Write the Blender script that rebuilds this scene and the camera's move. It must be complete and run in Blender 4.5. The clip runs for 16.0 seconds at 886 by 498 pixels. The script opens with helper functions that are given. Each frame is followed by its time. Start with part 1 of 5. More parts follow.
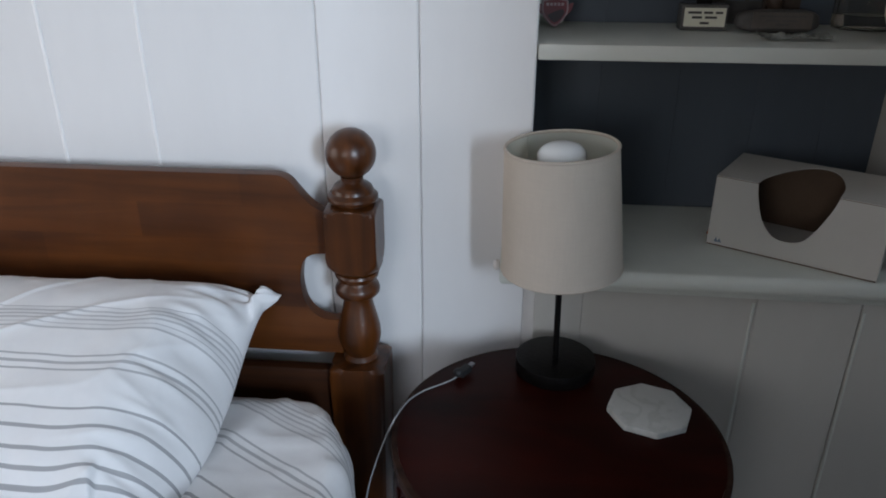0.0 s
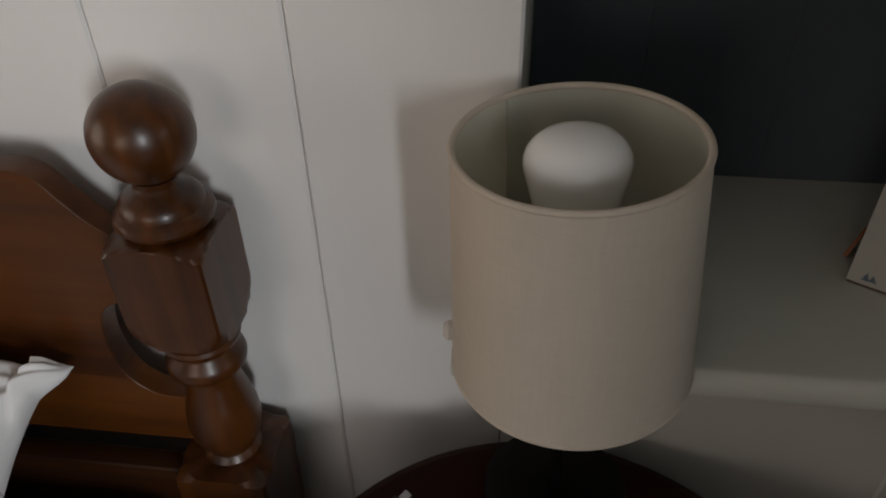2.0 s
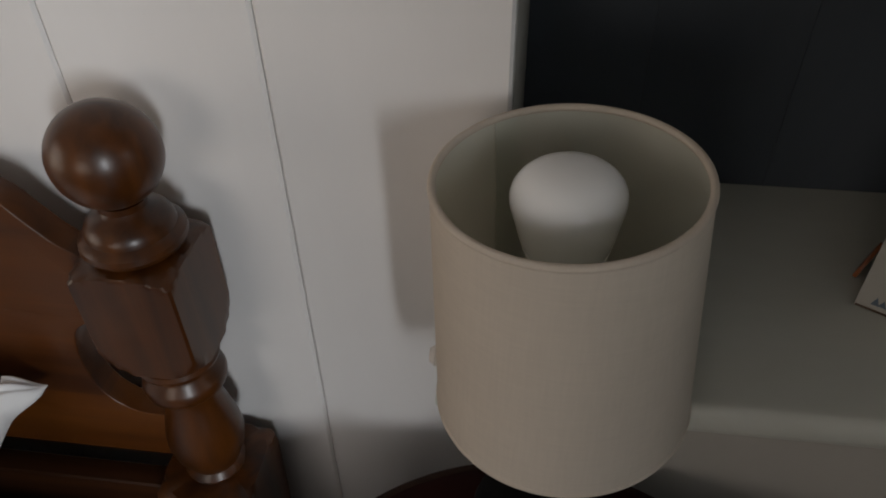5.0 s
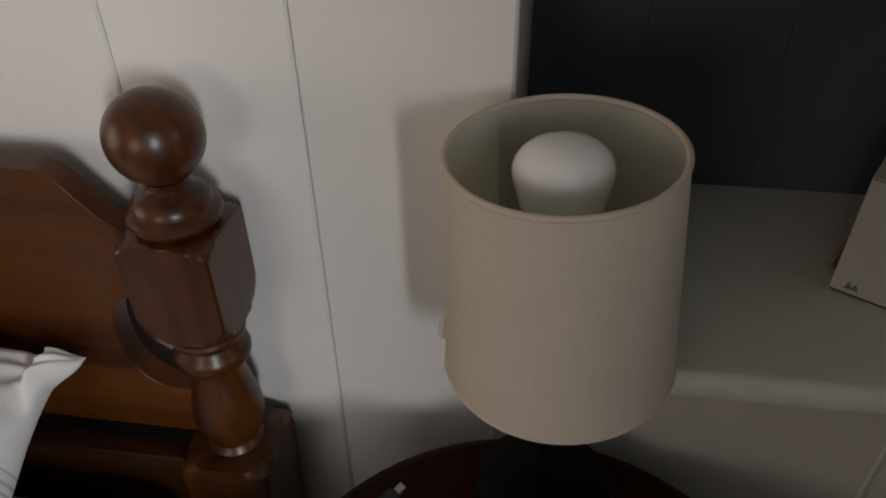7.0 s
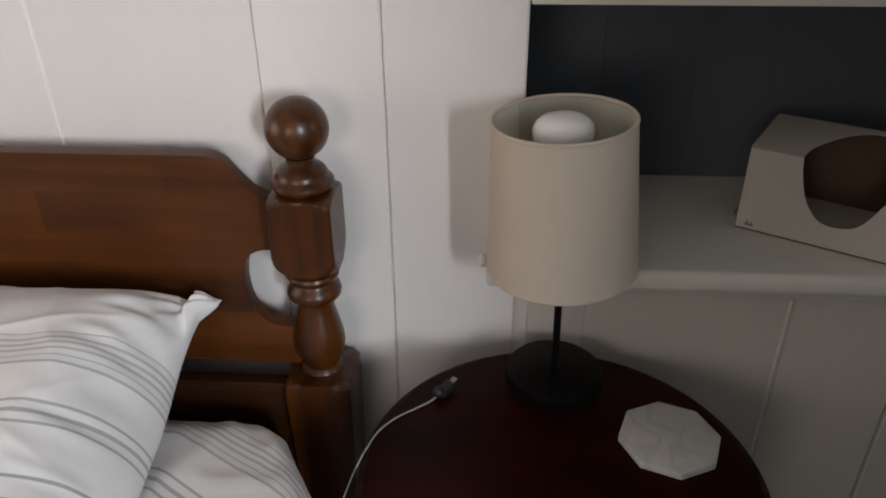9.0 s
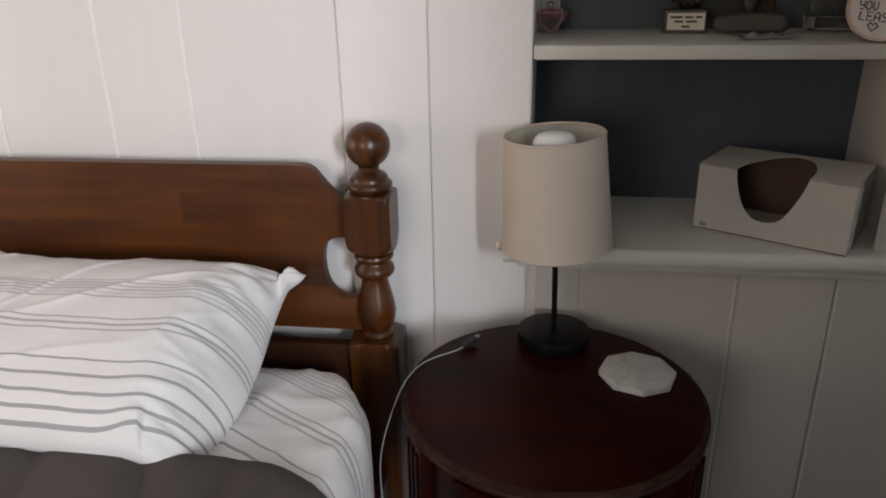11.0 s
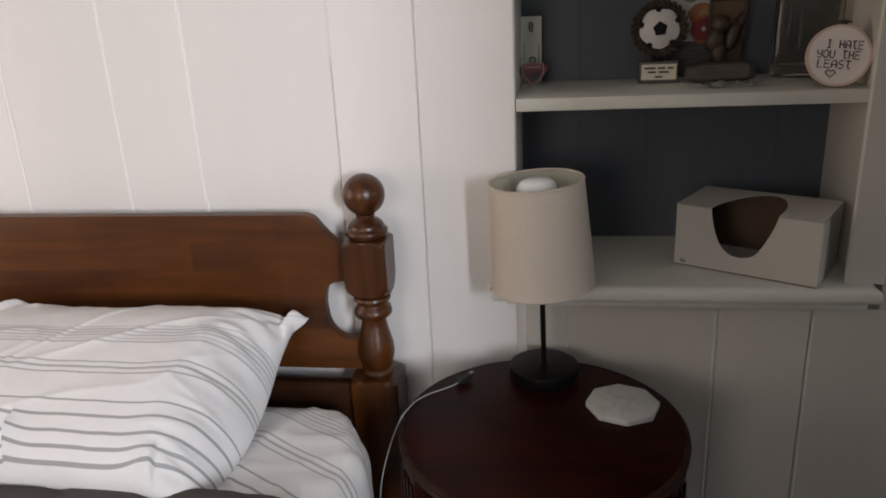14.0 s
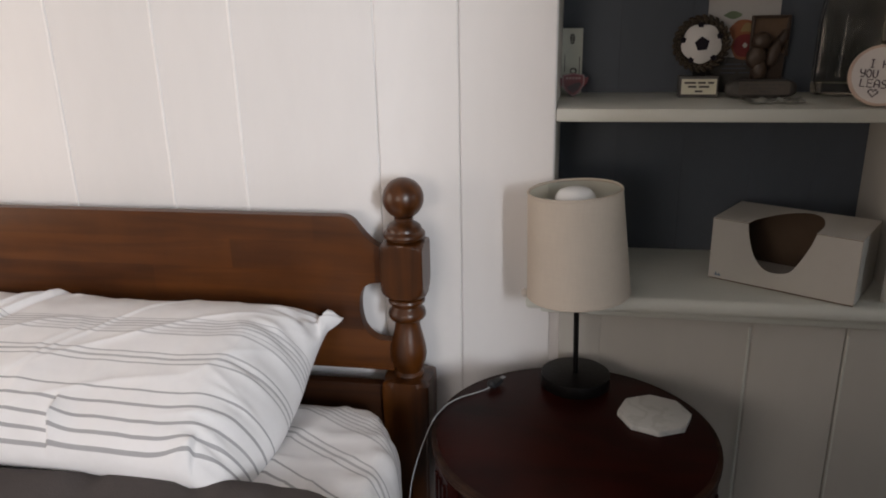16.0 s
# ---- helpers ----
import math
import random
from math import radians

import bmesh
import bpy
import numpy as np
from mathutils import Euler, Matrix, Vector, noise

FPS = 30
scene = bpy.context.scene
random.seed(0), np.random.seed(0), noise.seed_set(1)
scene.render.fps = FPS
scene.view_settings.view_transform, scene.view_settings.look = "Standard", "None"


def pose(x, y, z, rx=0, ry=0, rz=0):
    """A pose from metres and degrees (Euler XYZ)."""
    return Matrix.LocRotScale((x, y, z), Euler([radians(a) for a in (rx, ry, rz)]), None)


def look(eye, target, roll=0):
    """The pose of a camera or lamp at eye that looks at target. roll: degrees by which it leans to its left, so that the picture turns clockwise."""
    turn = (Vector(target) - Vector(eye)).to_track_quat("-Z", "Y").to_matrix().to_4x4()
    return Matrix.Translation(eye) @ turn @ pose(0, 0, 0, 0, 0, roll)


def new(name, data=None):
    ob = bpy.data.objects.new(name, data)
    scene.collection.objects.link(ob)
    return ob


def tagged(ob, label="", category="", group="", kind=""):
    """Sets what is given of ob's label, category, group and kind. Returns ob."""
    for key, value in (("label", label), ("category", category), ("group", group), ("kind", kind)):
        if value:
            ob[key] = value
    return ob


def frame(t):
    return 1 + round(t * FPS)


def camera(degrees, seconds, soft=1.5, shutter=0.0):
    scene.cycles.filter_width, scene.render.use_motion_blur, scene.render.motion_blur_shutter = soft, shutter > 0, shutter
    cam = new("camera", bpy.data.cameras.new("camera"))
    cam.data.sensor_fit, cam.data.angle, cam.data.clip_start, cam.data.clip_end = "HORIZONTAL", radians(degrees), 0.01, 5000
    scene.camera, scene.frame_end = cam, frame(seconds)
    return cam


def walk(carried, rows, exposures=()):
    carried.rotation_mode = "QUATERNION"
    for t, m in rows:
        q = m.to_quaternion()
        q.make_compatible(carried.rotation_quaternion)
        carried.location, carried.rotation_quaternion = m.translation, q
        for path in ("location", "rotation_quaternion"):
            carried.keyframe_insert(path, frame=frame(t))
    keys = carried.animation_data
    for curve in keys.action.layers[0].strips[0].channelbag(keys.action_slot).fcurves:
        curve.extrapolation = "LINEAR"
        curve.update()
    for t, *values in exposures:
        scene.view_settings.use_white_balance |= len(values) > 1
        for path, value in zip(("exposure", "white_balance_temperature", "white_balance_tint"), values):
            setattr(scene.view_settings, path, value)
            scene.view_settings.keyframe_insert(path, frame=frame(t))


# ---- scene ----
cam = camera(62.7, 16.0, soft=1.9)
PATH = [
    (0, (0.1187, 0.1198, 1.1892), (-0.0594, 2.0437, 0.3158), 0.10),
    (0.5, (0.1060, 0.1537, 1.1871), (-0.0435, 2.0500, 0.2511), 0.80),
    (1, (0.1219, 0.2926, 1.1723), (-0.0541, 2.1391, 0.1451), 0.50),
    (1.5, (0.1516, 0.5268, 1.1659), (-0.0498, 2.2726, -0.0213), -0.10),
    (2, (0.1548, 0.6402, 1.1299), (-0.0604, 2.3129, -0.1548), -0.90),
    (2.5, (0.1707, 0.6922, 1.1203), (-0.0689, 2.3161, -0.2206), -1.70),
    (3, (0.1728, 0.7060, 1.1235), (-0.0795, 2.2981, -0.2534), -2.20),
    (3.5, (0.1654, 0.7028, 1.1225), (-0.0859, 2.2991, -0.2492), -2.20),
    (5.8, (0.1622, 0.6530, 1.1511), (-0.0583, 2.2864, -0.1813), -0.20),
    (6, (0.1643, 0.6360, 1.1426), (-0.0753, 2.2970, -0.1527), -0.30),
    (6.5, (0.1675, 0.6254, 1.1415), (-0.0806, 2.2907, -0.1474), -0.30),
    (7, (0.1685, 0.6222, 1.1426), (-0.0795, 2.2981, -0.1315), -0.60),
    (7.5, (0.1717, 0.6222, 1.1490), (-0.0700, 2.3108, -0.1114), -1.00),
    (8, (0.1643, 0.6021, 1.1574), (-0.0498, 2.3225, -0.0626), -1.40),
    (8.5, (0.1495, 0.5024, 1.1638), (-0.0074, 2.2642, -0.0054), -0.80),
    (9, (0.1134, 0.3191, 1.1744), (-0.0138, 2.1560, 0.1261), -0.40),
    (9.5, (0.1039, 0.2025, 1.1839), (-0.0392, 2.0787, 0.2087), -0.00),
    (11.8, (0.1823, -0.0498, 1.1606), (-0.1240, 1.9091, 0.4123), -2.00),
    (12, (0.1813, -0.0541, 1.1733), (-0.1251, 1.9038, 0.4197), -2.20),
    (12.5, (0.1749, -0.0647, 1.1723), (-0.1187, 1.9080, 0.4525), -2.30),
    (13, (0.1834, -0.0710, 1.1808), (-0.1113, 1.9101, 0.4854), -2.50),
    (13.5, (0.1940, -0.0678, 1.1861), (-0.1028, 1.9154, 0.4992), -2.70),
    (14, (0.2025, -0.0604, 1.1914), (-0.1028, 1.9250, 0.5119), -2.80),
    (14.5, (0.1972, -0.0562, 1.1935), (-0.1049, 1.9303, 0.5161), -2.40),
    (15, (0.1972, -0.0583, 1.1914), (-0.1208, 1.9292, 0.5257), -1.90),
    (15.5, (0.1844, -0.0721, 1.1903), (-0.1526, 1.9165, 0.5342), -1.50),
    (16, (0.1738, -0.0816, 1.1903), (-0.1802, 1.9048, 0.5384), -1.20),
]
EXPOSURES = [(0.0, -0.26, 5660, 7), (0.2, -0.28, 6010, 9), (0.5, -0.30, 6510, 11.5), (1.0, -0.38, 6760, 11.5), (1.5, -0.68, 6860, 11.5), (2.0, -0.87, 6910, 10.5), (2.5, -0.93, 6960, 10.5), (3.5, -0.91, 6910, 10.5),
             (6.0, -0.84, 6760, 10.5), (7.0, -0.87, 7060, 12.5), (8.0, -0.80, 7110, 12.5), (8.5, -0.58, 6860, 11.5), (9.0, -0.36, 6800, 12.5), (9.5, -0.29, 6770, 13), (12.0, -0.16, 6800, 13.8), (16.0, -0.18, 6800, 13.8)]
walk(cam, [(t, look(eye, target, roll)) for t, eye, target, roll in PATH], EXPOSURES)

# ------------------------------------------------------------------ light
WALL = 1.081          # face of the boarded wall behind the bed
world = bpy.data.worlds.new("world")
scene.world = world
world.use_nodes = True
wn = world.node_tree.nodes
sky = wn.new("ShaderNodeTexSky")
sky.sky_type, sky.sun_disc = "NISHITA", False
sky.sun_elevation, sky.sun_rotation = radians(35), radians(200)
wn["Background"].inputs[1].default_value = 0.1
world.node_tree.links.new(sky.outputs[0], wn["Background"].inputs[0])


def window_light(name, place, target, width, height, power, colour):
    """Daylight that enters by one window, as an area lamp in its opening."""
    data = bpy.data.lights.new(name, "AREA")
    data.shape, data.size, data.size_y = "RECTANGLE", width, height
    data.energy, data.color = power, colour
    lamp = new(name, data)
    lamp.matrix_world = look(place, target)
    return lamp


ROOM_W, ROOM_E, ROOM_S, ROOM_H = -1.95, 2.3, -2.3, 2.25
BAFFLE_X, BAFFLE_Y = -0.03, -0.40      # corner of the partition added to bound the light
WIN_W = (-0.30, 0.80, 0.55, 1.65)      # west window: y0, y1, z0, z1
WIN_S = (-1.55, -0.25, 0.75, 1.95)     # south window: x0, x1, z0, z1
BAFFLE_GAP = (0.12, 0.84, 0.0, 2.10)      # gap in that partition, sets the edges of the cool beam
FILL_E = (0.05, 0.65, 0.70, 1.70)       # opening for the added east fill: y0, y1, z0, z1
WIN_C = (1.52, 1.94, 1.00, 2.16)       # opening for the cool light, in the south wall
window_light("west_window_light", (ROOM_W - 0.05, 0.25, 1.10), (0, 0.6, 1.30), 1.1, 1.1, 12.0, (1.0, 0.84, 0.72))
window_light("south_window_light", (-0.90, ROOM_S - 0.05, 1.35), (-0.90, 0, 2.50), 1.3, 1.2, 21.0, (1.0, 0.905, 0.855))
window_light("southeast_window_light", (1.73, ROOM_S - 0.05, 1.58), (0.0, 1.0, 0.95), 0.38, 1.1, 90.0, (0.86, 0.925, 1.0))
# Fill with no known source, added to brighten the bed's right side.
window_light("east_fill_light", (ROOM_E + 0.05, 0.35, 1.20), (0.0, 0.6, 0.75), 0.6, 1.0, 4.2, (0.88, 0.94, 1.0))
sun_data = bpy.data.lights.new("sun", "SUN")
sun_data.energy, sun_data.angle, sun_data.color = 1.0, radians(10), (1.0, 0.95, 0.88)
new("sun", sun_data).matrix_world = look((0, 0, 8), (0.6, 9, 2.0))


# ------------------------------------------------------------------ materials
def material(name, colour, rough=0.5, metal=0.0, vary=0.12, scale=6.0, bump=0.0, bump_scale=60.0, stretch=(1, 1, 1), spec=0.5, coat=0.0, second=None):
    """Principled surface with coarse tone variation, fine grain and fine relief, in object space."""
    m = bpy.data.materials.new(name)
    m.use_nodes = True
    n, l = m.node_tree.nodes, m.node_tree.links
    b = n["Principled BSDF"]
    b.inputs["Roughness"].default_value, b.inputs["Metallic"].default_value = rough, metal
    b.inputs["Specular IOR Level"].default_value, b.inputs["Coat Weight"].default_value = spec, coat
    b.inputs["Coat Roughness"].default_value = 0.2
    tc, mp = n.new("ShaderNodeTexCoord"), n.new("ShaderNodeMapping")
    mp.inputs["Scale"].default_value = stretch
    l.new(tc.outputs["Object"], mp.inputs[0])
    t1, t2, mix = n.new("ShaderNodeTexNoise"), n.new("ShaderNodeTexNoise"), n.new("ShaderNodeMix")
    t1.inputs["Scale"].default_value, t1.inputs["Detail"].default_value = scale, 5
    t2.inputs["Scale"].default_value, t2.inputs["Detail"].default_value = scale * 9, 3
    l.new(mp.outputs[0], t1.inputs[0]), l.new(mp.outputs[0], t2.inputs[0])
    add = n.new("ShaderNodeMath")
    add.operation = "MULTIPLY_ADD"
    l.new(t2.outputs[0], add.inputs[0])
    add.inputs[1].default_value = 0.35
    l.new(t1.outputs[0], add.inputs[2])
    ramp = n.new("ShaderNodeMapRange")
    ramp.inputs[1].default_value, ramp.inputs[2].default_value = 0.45, 0.95
    l.new(add.outputs[0], ramp.inputs[0])
    mix.data_type = "RGBA"
    low = second or tuple(c * (1 - vary) for c in colour)
    high = colour if second else tuple(min(1, c * (1 + vary)) for c in colour)
    mix.inputs[6].default_value, mix.inputs[7].default_value = (*low, 1), (*high, 1)
    l.new(ramp.outputs[0], mix.inputs[0])
    l.new(mix.outputs[2], b.inputs["Base Color"])
    if bump:
        t3, bp = n.new("ShaderNodeTexNoise"), n.new("ShaderNodeBump")
        t3.inputs["Scale"].default_value, t3.inputs["Detail"].default_value = bump_scale, 4
        l.new(mp.outputs[0], t3.inputs[0])
        bp.inputs["Strength"].default_value, bp.inputs["Distance"].default_value = bump, 0.002
        l.new(t3.outputs[0], bp.inputs["Height"])
        l.new(bp.outputs[0], b.inputs["Normal"])
    return m


def per_piece(m, amount=0.06):
    """Slight tone difference from piece to piece."""
    n, l = m.node_tree.nodes, m.node_tree.links
    b = n["Principled BSDF"]
    src = b.inputs["Base Color"].links[0].from_socket
    info, rng, hsv = n.new("ShaderNodeObjectInfo"), n.new("ShaderNodeMapRange"), n.new("ShaderNodeHueSaturation")
    rng.inputs[3].default_value, rng.inputs[4].default_value = 1 - amount, 1 + amount
    l.new(info.outputs["Random"], rng.inputs[0])
    l.new(rng.outputs[0], hsv.inputs["Value"])
    l.new(src, hsv.inputs["Color"])
    l.new(hsv.outputs[0], b.inputs["Base Color"])
    return m


def wood(name, dark, light, axis, board=0.0, rough=0.3, coat=0.3, along=1.2, across=26.0, spec=0.5):
    """Stained wood: long grain along an axis, and glued strips of the given width where there are any."""
    m = bpy.data.materials.new(name)
    m.use_nodes = True
    n, l = m.node_tree.nodes, m.node_tree.links
    b = n["Principled BSDF"]
    b.inputs["Roughness"].default_value, b.inputs["Coat Weight"].default_value, b.inputs["Coat Roughness"].default_value = rough, coat, 0.22
    b.inputs["Specular IOR Level"].default_value = spec
    tc, mp = n.new("ShaderNodeTexCoord"), n.new("ShaderNodeMapping")
    s = [across] * 3
    s["xyz".index(axis)] = along
    mp.inputs["Scale"].default_value = s
    l.new(tc.outputs["Object"], mp.inputs[0])
    grain, cloud = n.new("ShaderNodeTexNoise"), n.new("ShaderNodeTexNoise")
    grain.inputs["Scale"].default_value, grain.inputs["Detail"].default_value, grain.inputs["Distortion"].default_value = 2.2, 6, 0.6
    cloud.inputs["Scale"].default_value, cloud.inputs["Detail"].default_value = 9.0, 3
    l.new(mp.outputs[0], grain.inputs[0]), l.new(tc.outputs["Object"], cloud.inputs[0])
    total = n.new("ShaderNodeMath")
    total.operation = "MULTIPLY_ADD"
    l.new(cloud.outputs[0], total.inputs[0])
    total.inputs[1].default_value = 0.5
    l.new(grain.outputs[0], total.inputs[2])
    value = total.outputs[0]
    if board:
        sep, cell, white, add = n.new("ShaderNodeSeparateXYZ"), n.new("ShaderNodeVectorMath"), n.new("ShaderNodeTexWhiteNoise"), n.new("ShaderNodeMath")
        cell.operation = "SNAP"
        cell.inputs[1].default_value = (0.53, 10, board)
        row, shift = n.new("ShaderNodeMath"), n.new("ShaderNodeCombineXYZ")
        row.operation = "SNAP"
        row.inputs[1].default_value = board
        l.new(tc.outputs["Object"], sep.inputs[0])
        l.new(sep.outputs[2], row.inputs[0])
        offs = n.new("ShaderNodeMath")
        offs.operation = "MULTIPLY_ADD"
        l.new(row.outputs[0], offs.inputs[0])
        offs.inputs[1].default_value = 7.3
        l.new(sep.outputs[0], offs.inputs[2])
        l.new(offs.outputs[0], shift.inputs[0])
        l.new(sep.outputs[2], shift.inputs[2])
        l.new(shift.outputs[0], cell.inputs[0])
        l.new(cell.outputs[0], white.inputs[0])
        add.operation = "MULTIPLY_ADD"
        l.new(white.outputs[0], add.inputs[0])
        add.inputs[1].default_value = 0.26
        l.new(value, add.inputs[2])
        sub = n.new("ShaderNodeMath")
        sub.operation = "SUBTRACT"
        l.new(add.outputs[0], sub.inputs[0])
        sub.inputs[1].default_value = 0.13
        value = sub.outputs[0]
    rng, mix = n.new("ShaderNodeMapRange"), n.new("ShaderNodeMix")
    rng.inputs[1].default_value, rng.inputs[2].default_value = 0.5, 1.0
    l.new(value, rng.inputs[0])
    mix.data_type = "RGBA"
    mix.inputs[6].default_value, mix.inputs[7].default_value = (*dark, 1), (*light, 1)
    l.new(rng.outputs[0], mix.inputs[0])
    l.new(mix.outputs[2], b.inputs["Base Color"])
    bp = n.new("ShaderNodeBump")
    bp.inputs["Strength"].default_value, bp.inputs["Distance"].default_value = 0.12, 0.001
    l.new(grain.outputs[0], bp.inputs["Height"])
    l.new(bp.outputs[0], b.inputs["Normal"])
    return m


def striped_cloth(name):
    """White cotton with grey stripes across its V coordinate: six fine ones, three, then five single ones."""
    m = material(name, (0.845, 0.84, 0.84), 0.9, vary=0.03, scale=14, bump=0.07, bump_scale=700, spec=0.2)
    n, l = m.node_tree.nodes, m.node_tree.links
    b = n["Principled BSDF"]
    src = b.inputs["Base Color"].links[0].from_socket
    # soft creases under the fine weave
    wide, fold, tex = n.new("ShaderNodeTexNoise"), n.new("ShaderNodeBump"), n.new("ShaderNodeTexCoord")
    wide.inputs["Scale"].default_value, wide.inputs["Detail"].default_value, wide.inputs["Distortion"].default_value = 13, 2, 0.3
    fold.inputs["Strength"].default_value, fold.inputs["Distance"].default_value = 0.30, 0.008
    l.new(tex.outputs["Object"], wide.inputs[0])
    l.new(wide.outputs[0], fold.inputs["Height"])
    l.new(fold.outputs[0], [q for q in n if q.bl_idname == "ShaderNodeBump" and q != fold][0].inputs["Normal"])
    uv, sep, ramp, mix = n.new("ShaderNodeUVMap"), n.new("ShaderNodeSeparateXYZ"), n.new("ShaderNodeValToRGB"), n.new("ShaderNodeMix")
    l.new(uv.outputs[0], sep.inputs[0])
    wob = n.new("ShaderNodeMath")
    wob.operation = "FRACT"
    l.new(sep.outputs[1], wob.inputs[0])
    l.new(wob.outputs[0], ramp.inputs[0])
    ramp.color_ramp.interpolation = "CONSTANT"
    e = ramp.color_ramp.elements
    lines = [(0.332 + 0.0205 * i, 0.0066, 0.68) for i in range(6)] + [(c, 0.0080, 0.75) for c in (0.558, 0.586, 0.615)] + [(c, 0.0100, 0.9) for c in (0.752, 0.813, 0.874, 0.926, 0.968)]
    e[0].position, e[0].color = 0.0, (0, 0, 0, 1)
    e[1].position, e[1].color = 0.999, (0, 0, 0, 1)
    for k, (c, w, a) in enumerate(lines):
        q = e.new(c - w / 2)
        q.color = (a, a, a, 1)
        q = e.new(c + w / 2)
        back = 0.16 if k < 5 else 0.0       # the ground between the six fine stripes is greyish too
        q.color = (back, back, back, 1)
    mix.data_type = "RGBA"
    mix.inputs[7].default_value = (0.36, 0.36, 0.37, 1)
    l.new(src, mix.inputs[6])
    l.new(ramp.outputs[0], mix.inputs[0])
    l.new(mix.outputs[2], b.inputs["Base Color"])
    return m


M_WALL = per_piece(material("white_wall_paint", (0.80, 0.785, 0.772), 0.55, vary=0.03, scale=4, bump=0.25, bump_scale=45, stretch=(1, 1, 0.3)), 0.02)
# Whiter than the wall: the highlight on the ridges is in this colour.
M_BEAD_LIT = material("lit_bead_paint", (0.92, 0.90, 0.88), 0.5, vary=0.03, scale=30)
# Panel and trim whites, darkened to carry the weaker light on the right.
M_PANEL = per_piece(material("shaded_panel_white", (0.515, 0.491, 0.443), 0.55, vary=0.04, scale=5, bump=0.25, bump_scale=45, stretch=(1, 1, 0.3)), 0.02)
M_TRIM = material("shaded_trim_white", (0.61, 0.617, 0.558), 0.45, vary=0.05, scale=9, bump=0.2, bump_scale=40, stretch=(0.4, 1, 1))
M_BLUE = per_piece(material("slate_blue_paint", (0.066, 0.079, 0.097), 0.6, vary=0.12, scale=5, bump=0.25, bump_scale=45, stretch=(1, 1, 0.3)), 0.05)
M_SIDE = material("slate_side_wall_paint", (0.13, 0.14, 0.15), 0.7, vary=0.06, scale=4, bump=0.2)
M_CEIL = material("ceiling_paint", (0.84, 0.83, 0.81), 0.8, vary=0.03, scale=3, bump=0.2)
M_FLOOR = wood("floor_wood", (0.055, 0.030, 0.017), (0.13, 0.075, 0.042), "y", rough=0.4, coat=0.1)
M_BED = wood("stained_maple", (0.036, 0.0088, 0.0008), (0.106, 0.0305, 0.0024), "x", across=14, board=0.052, rough=0.42, coat=0.08, spec=0.35)
# The bed's own maple, darkened to hold the shade behind pillow and mattress.
M_RAIL = wood("shaded_stained_maple", (0.015, 0.0042, 0.0008), (0.042, 0.0126, 0.0024), "x", rough=0.5, coat=0.0, spec=0.25)
M_POST = wood("stained_maple_turned", (0.018, 0.0046, 0.0007), (0.098, 0.0290, 0.0034), "z", rough=0.36, coat=0.18, spec=0.4, across=20)
M_TABLE = wood("dark_mahogany", (0.0050, 0.0007, 0.0005), (0.030, 0.0040, 0.0022), "x", rough=0.32, coat=0.0, spec=0.08, along=1.5, across=5)
M_TABLE_EDGE = wood("worn_mahogany", (0.010, 0.0042, 0.0030), (0.042, 0.021, 0.0135), "x", rough=0.55, coat=0.0, spec=0.08, along=6)
M_BLACK = material("black_metal", (0.0036, 0.0030, 0.0029), 0.36, metal=0.0, vary=0.3, scale=30, bump=0.25, bump_scale=260, spec=0.16)


def linen(name, colour):
    """Plain weave with slubs: fine threads both ways, uneven in thickness."""
    m = material(name, colour, 0.95, vary=0.035, scale=16, spec=0.1)
    n, l = m.node_tree.nodes, m.node_tree.links
    b = n["Principled BSDF"]
    src = b.inputs["Base Color"].links[0].from_socket
    tc = n.new("ShaderNodeTexCoord")
    fields = []
    for s in ((40, 40, 600), (500, 500, 30)):
        mp, t = n.new("ShaderNodeMapping"), n.new("ShaderNodeTexNoise")
        mp.inputs["Scale"].default_value = s
        t.inputs["Scale"].default_value, t.inputs["Detail"].default_value = 1.0, 3
        l.new(tc.outputs["Object"], mp.inputs[0])
        l.new(mp.outputs[0], t.inputs[0])
        fields.append(t.outputs[0])
    add, rng, hsv, bp = n.new("ShaderNodeMath"), n.new("ShaderNodeMapRange"), n.new("ShaderNodeHueSaturation"), n.new("ShaderNodeBump")
    l.new(fields[0], add.inputs[0]), l.new(fields[1], add.inputs[1])
    l.new(add.outputs[0], rng.inputs[0])
    rng.inputs[1].default_value, rng.inputs[2].default_value, rng.inputs[3].default_value, rng.inputs[4].default_value = 0.6, 1.4, 0.95, 1.05
    l.new(rng.outputs[0], hsv.inputs["Value"])
    l.new(src, hsv.inputs["Color"])
    l.new(hsv.outputs[0], b.inputs["Base Color"])
    bp.inputs["Strength"].default_value, bp.inputs["Distance"].default_value = 0.12, 0.0006
    l.new(add.outputs[0], bp.inputs["Height"])
    l.new(bp.outputs[0], b.inputs["Normal"])
    return m


M_SHADE = linen("cream_linen", (0.62, 0.550, 0.470))
M_SHADE_IN = material("shade_lining", (0.78, 0.79, 0.72), 0.7, vary=0.03, scale=12)
for cloth_mat, share in ((M_SHADE, 0.24), (M_SHADE_IN, 0.55)):
    # thin cloth lets some of the daylight through
    nt = cloth_mat.node_tree
    bsdf, outp = nt.nodes["Principled BSDF"], nt.nodes["Material Output"]
    glow, both = nt.nodes.new("ShaderNodeBsdfTranslucent"), nt.nodes.new("ShaderNodeMixShader")
    both.inputs[0].default_value = share
    glow.inputs[0].default_value = (0.84, 0.78, 0.68, 1) if cloth_mat == M_SHADE else (0.80, 0.81, 0.74, 1)
    nt.links.new(bsdf.outputs[0], both.inputs[1])
    nt.links.new(glow.outputs[0], both.inputs[2])
    nt.links.new(both.outputs[0], outp.inputs["Surface"])
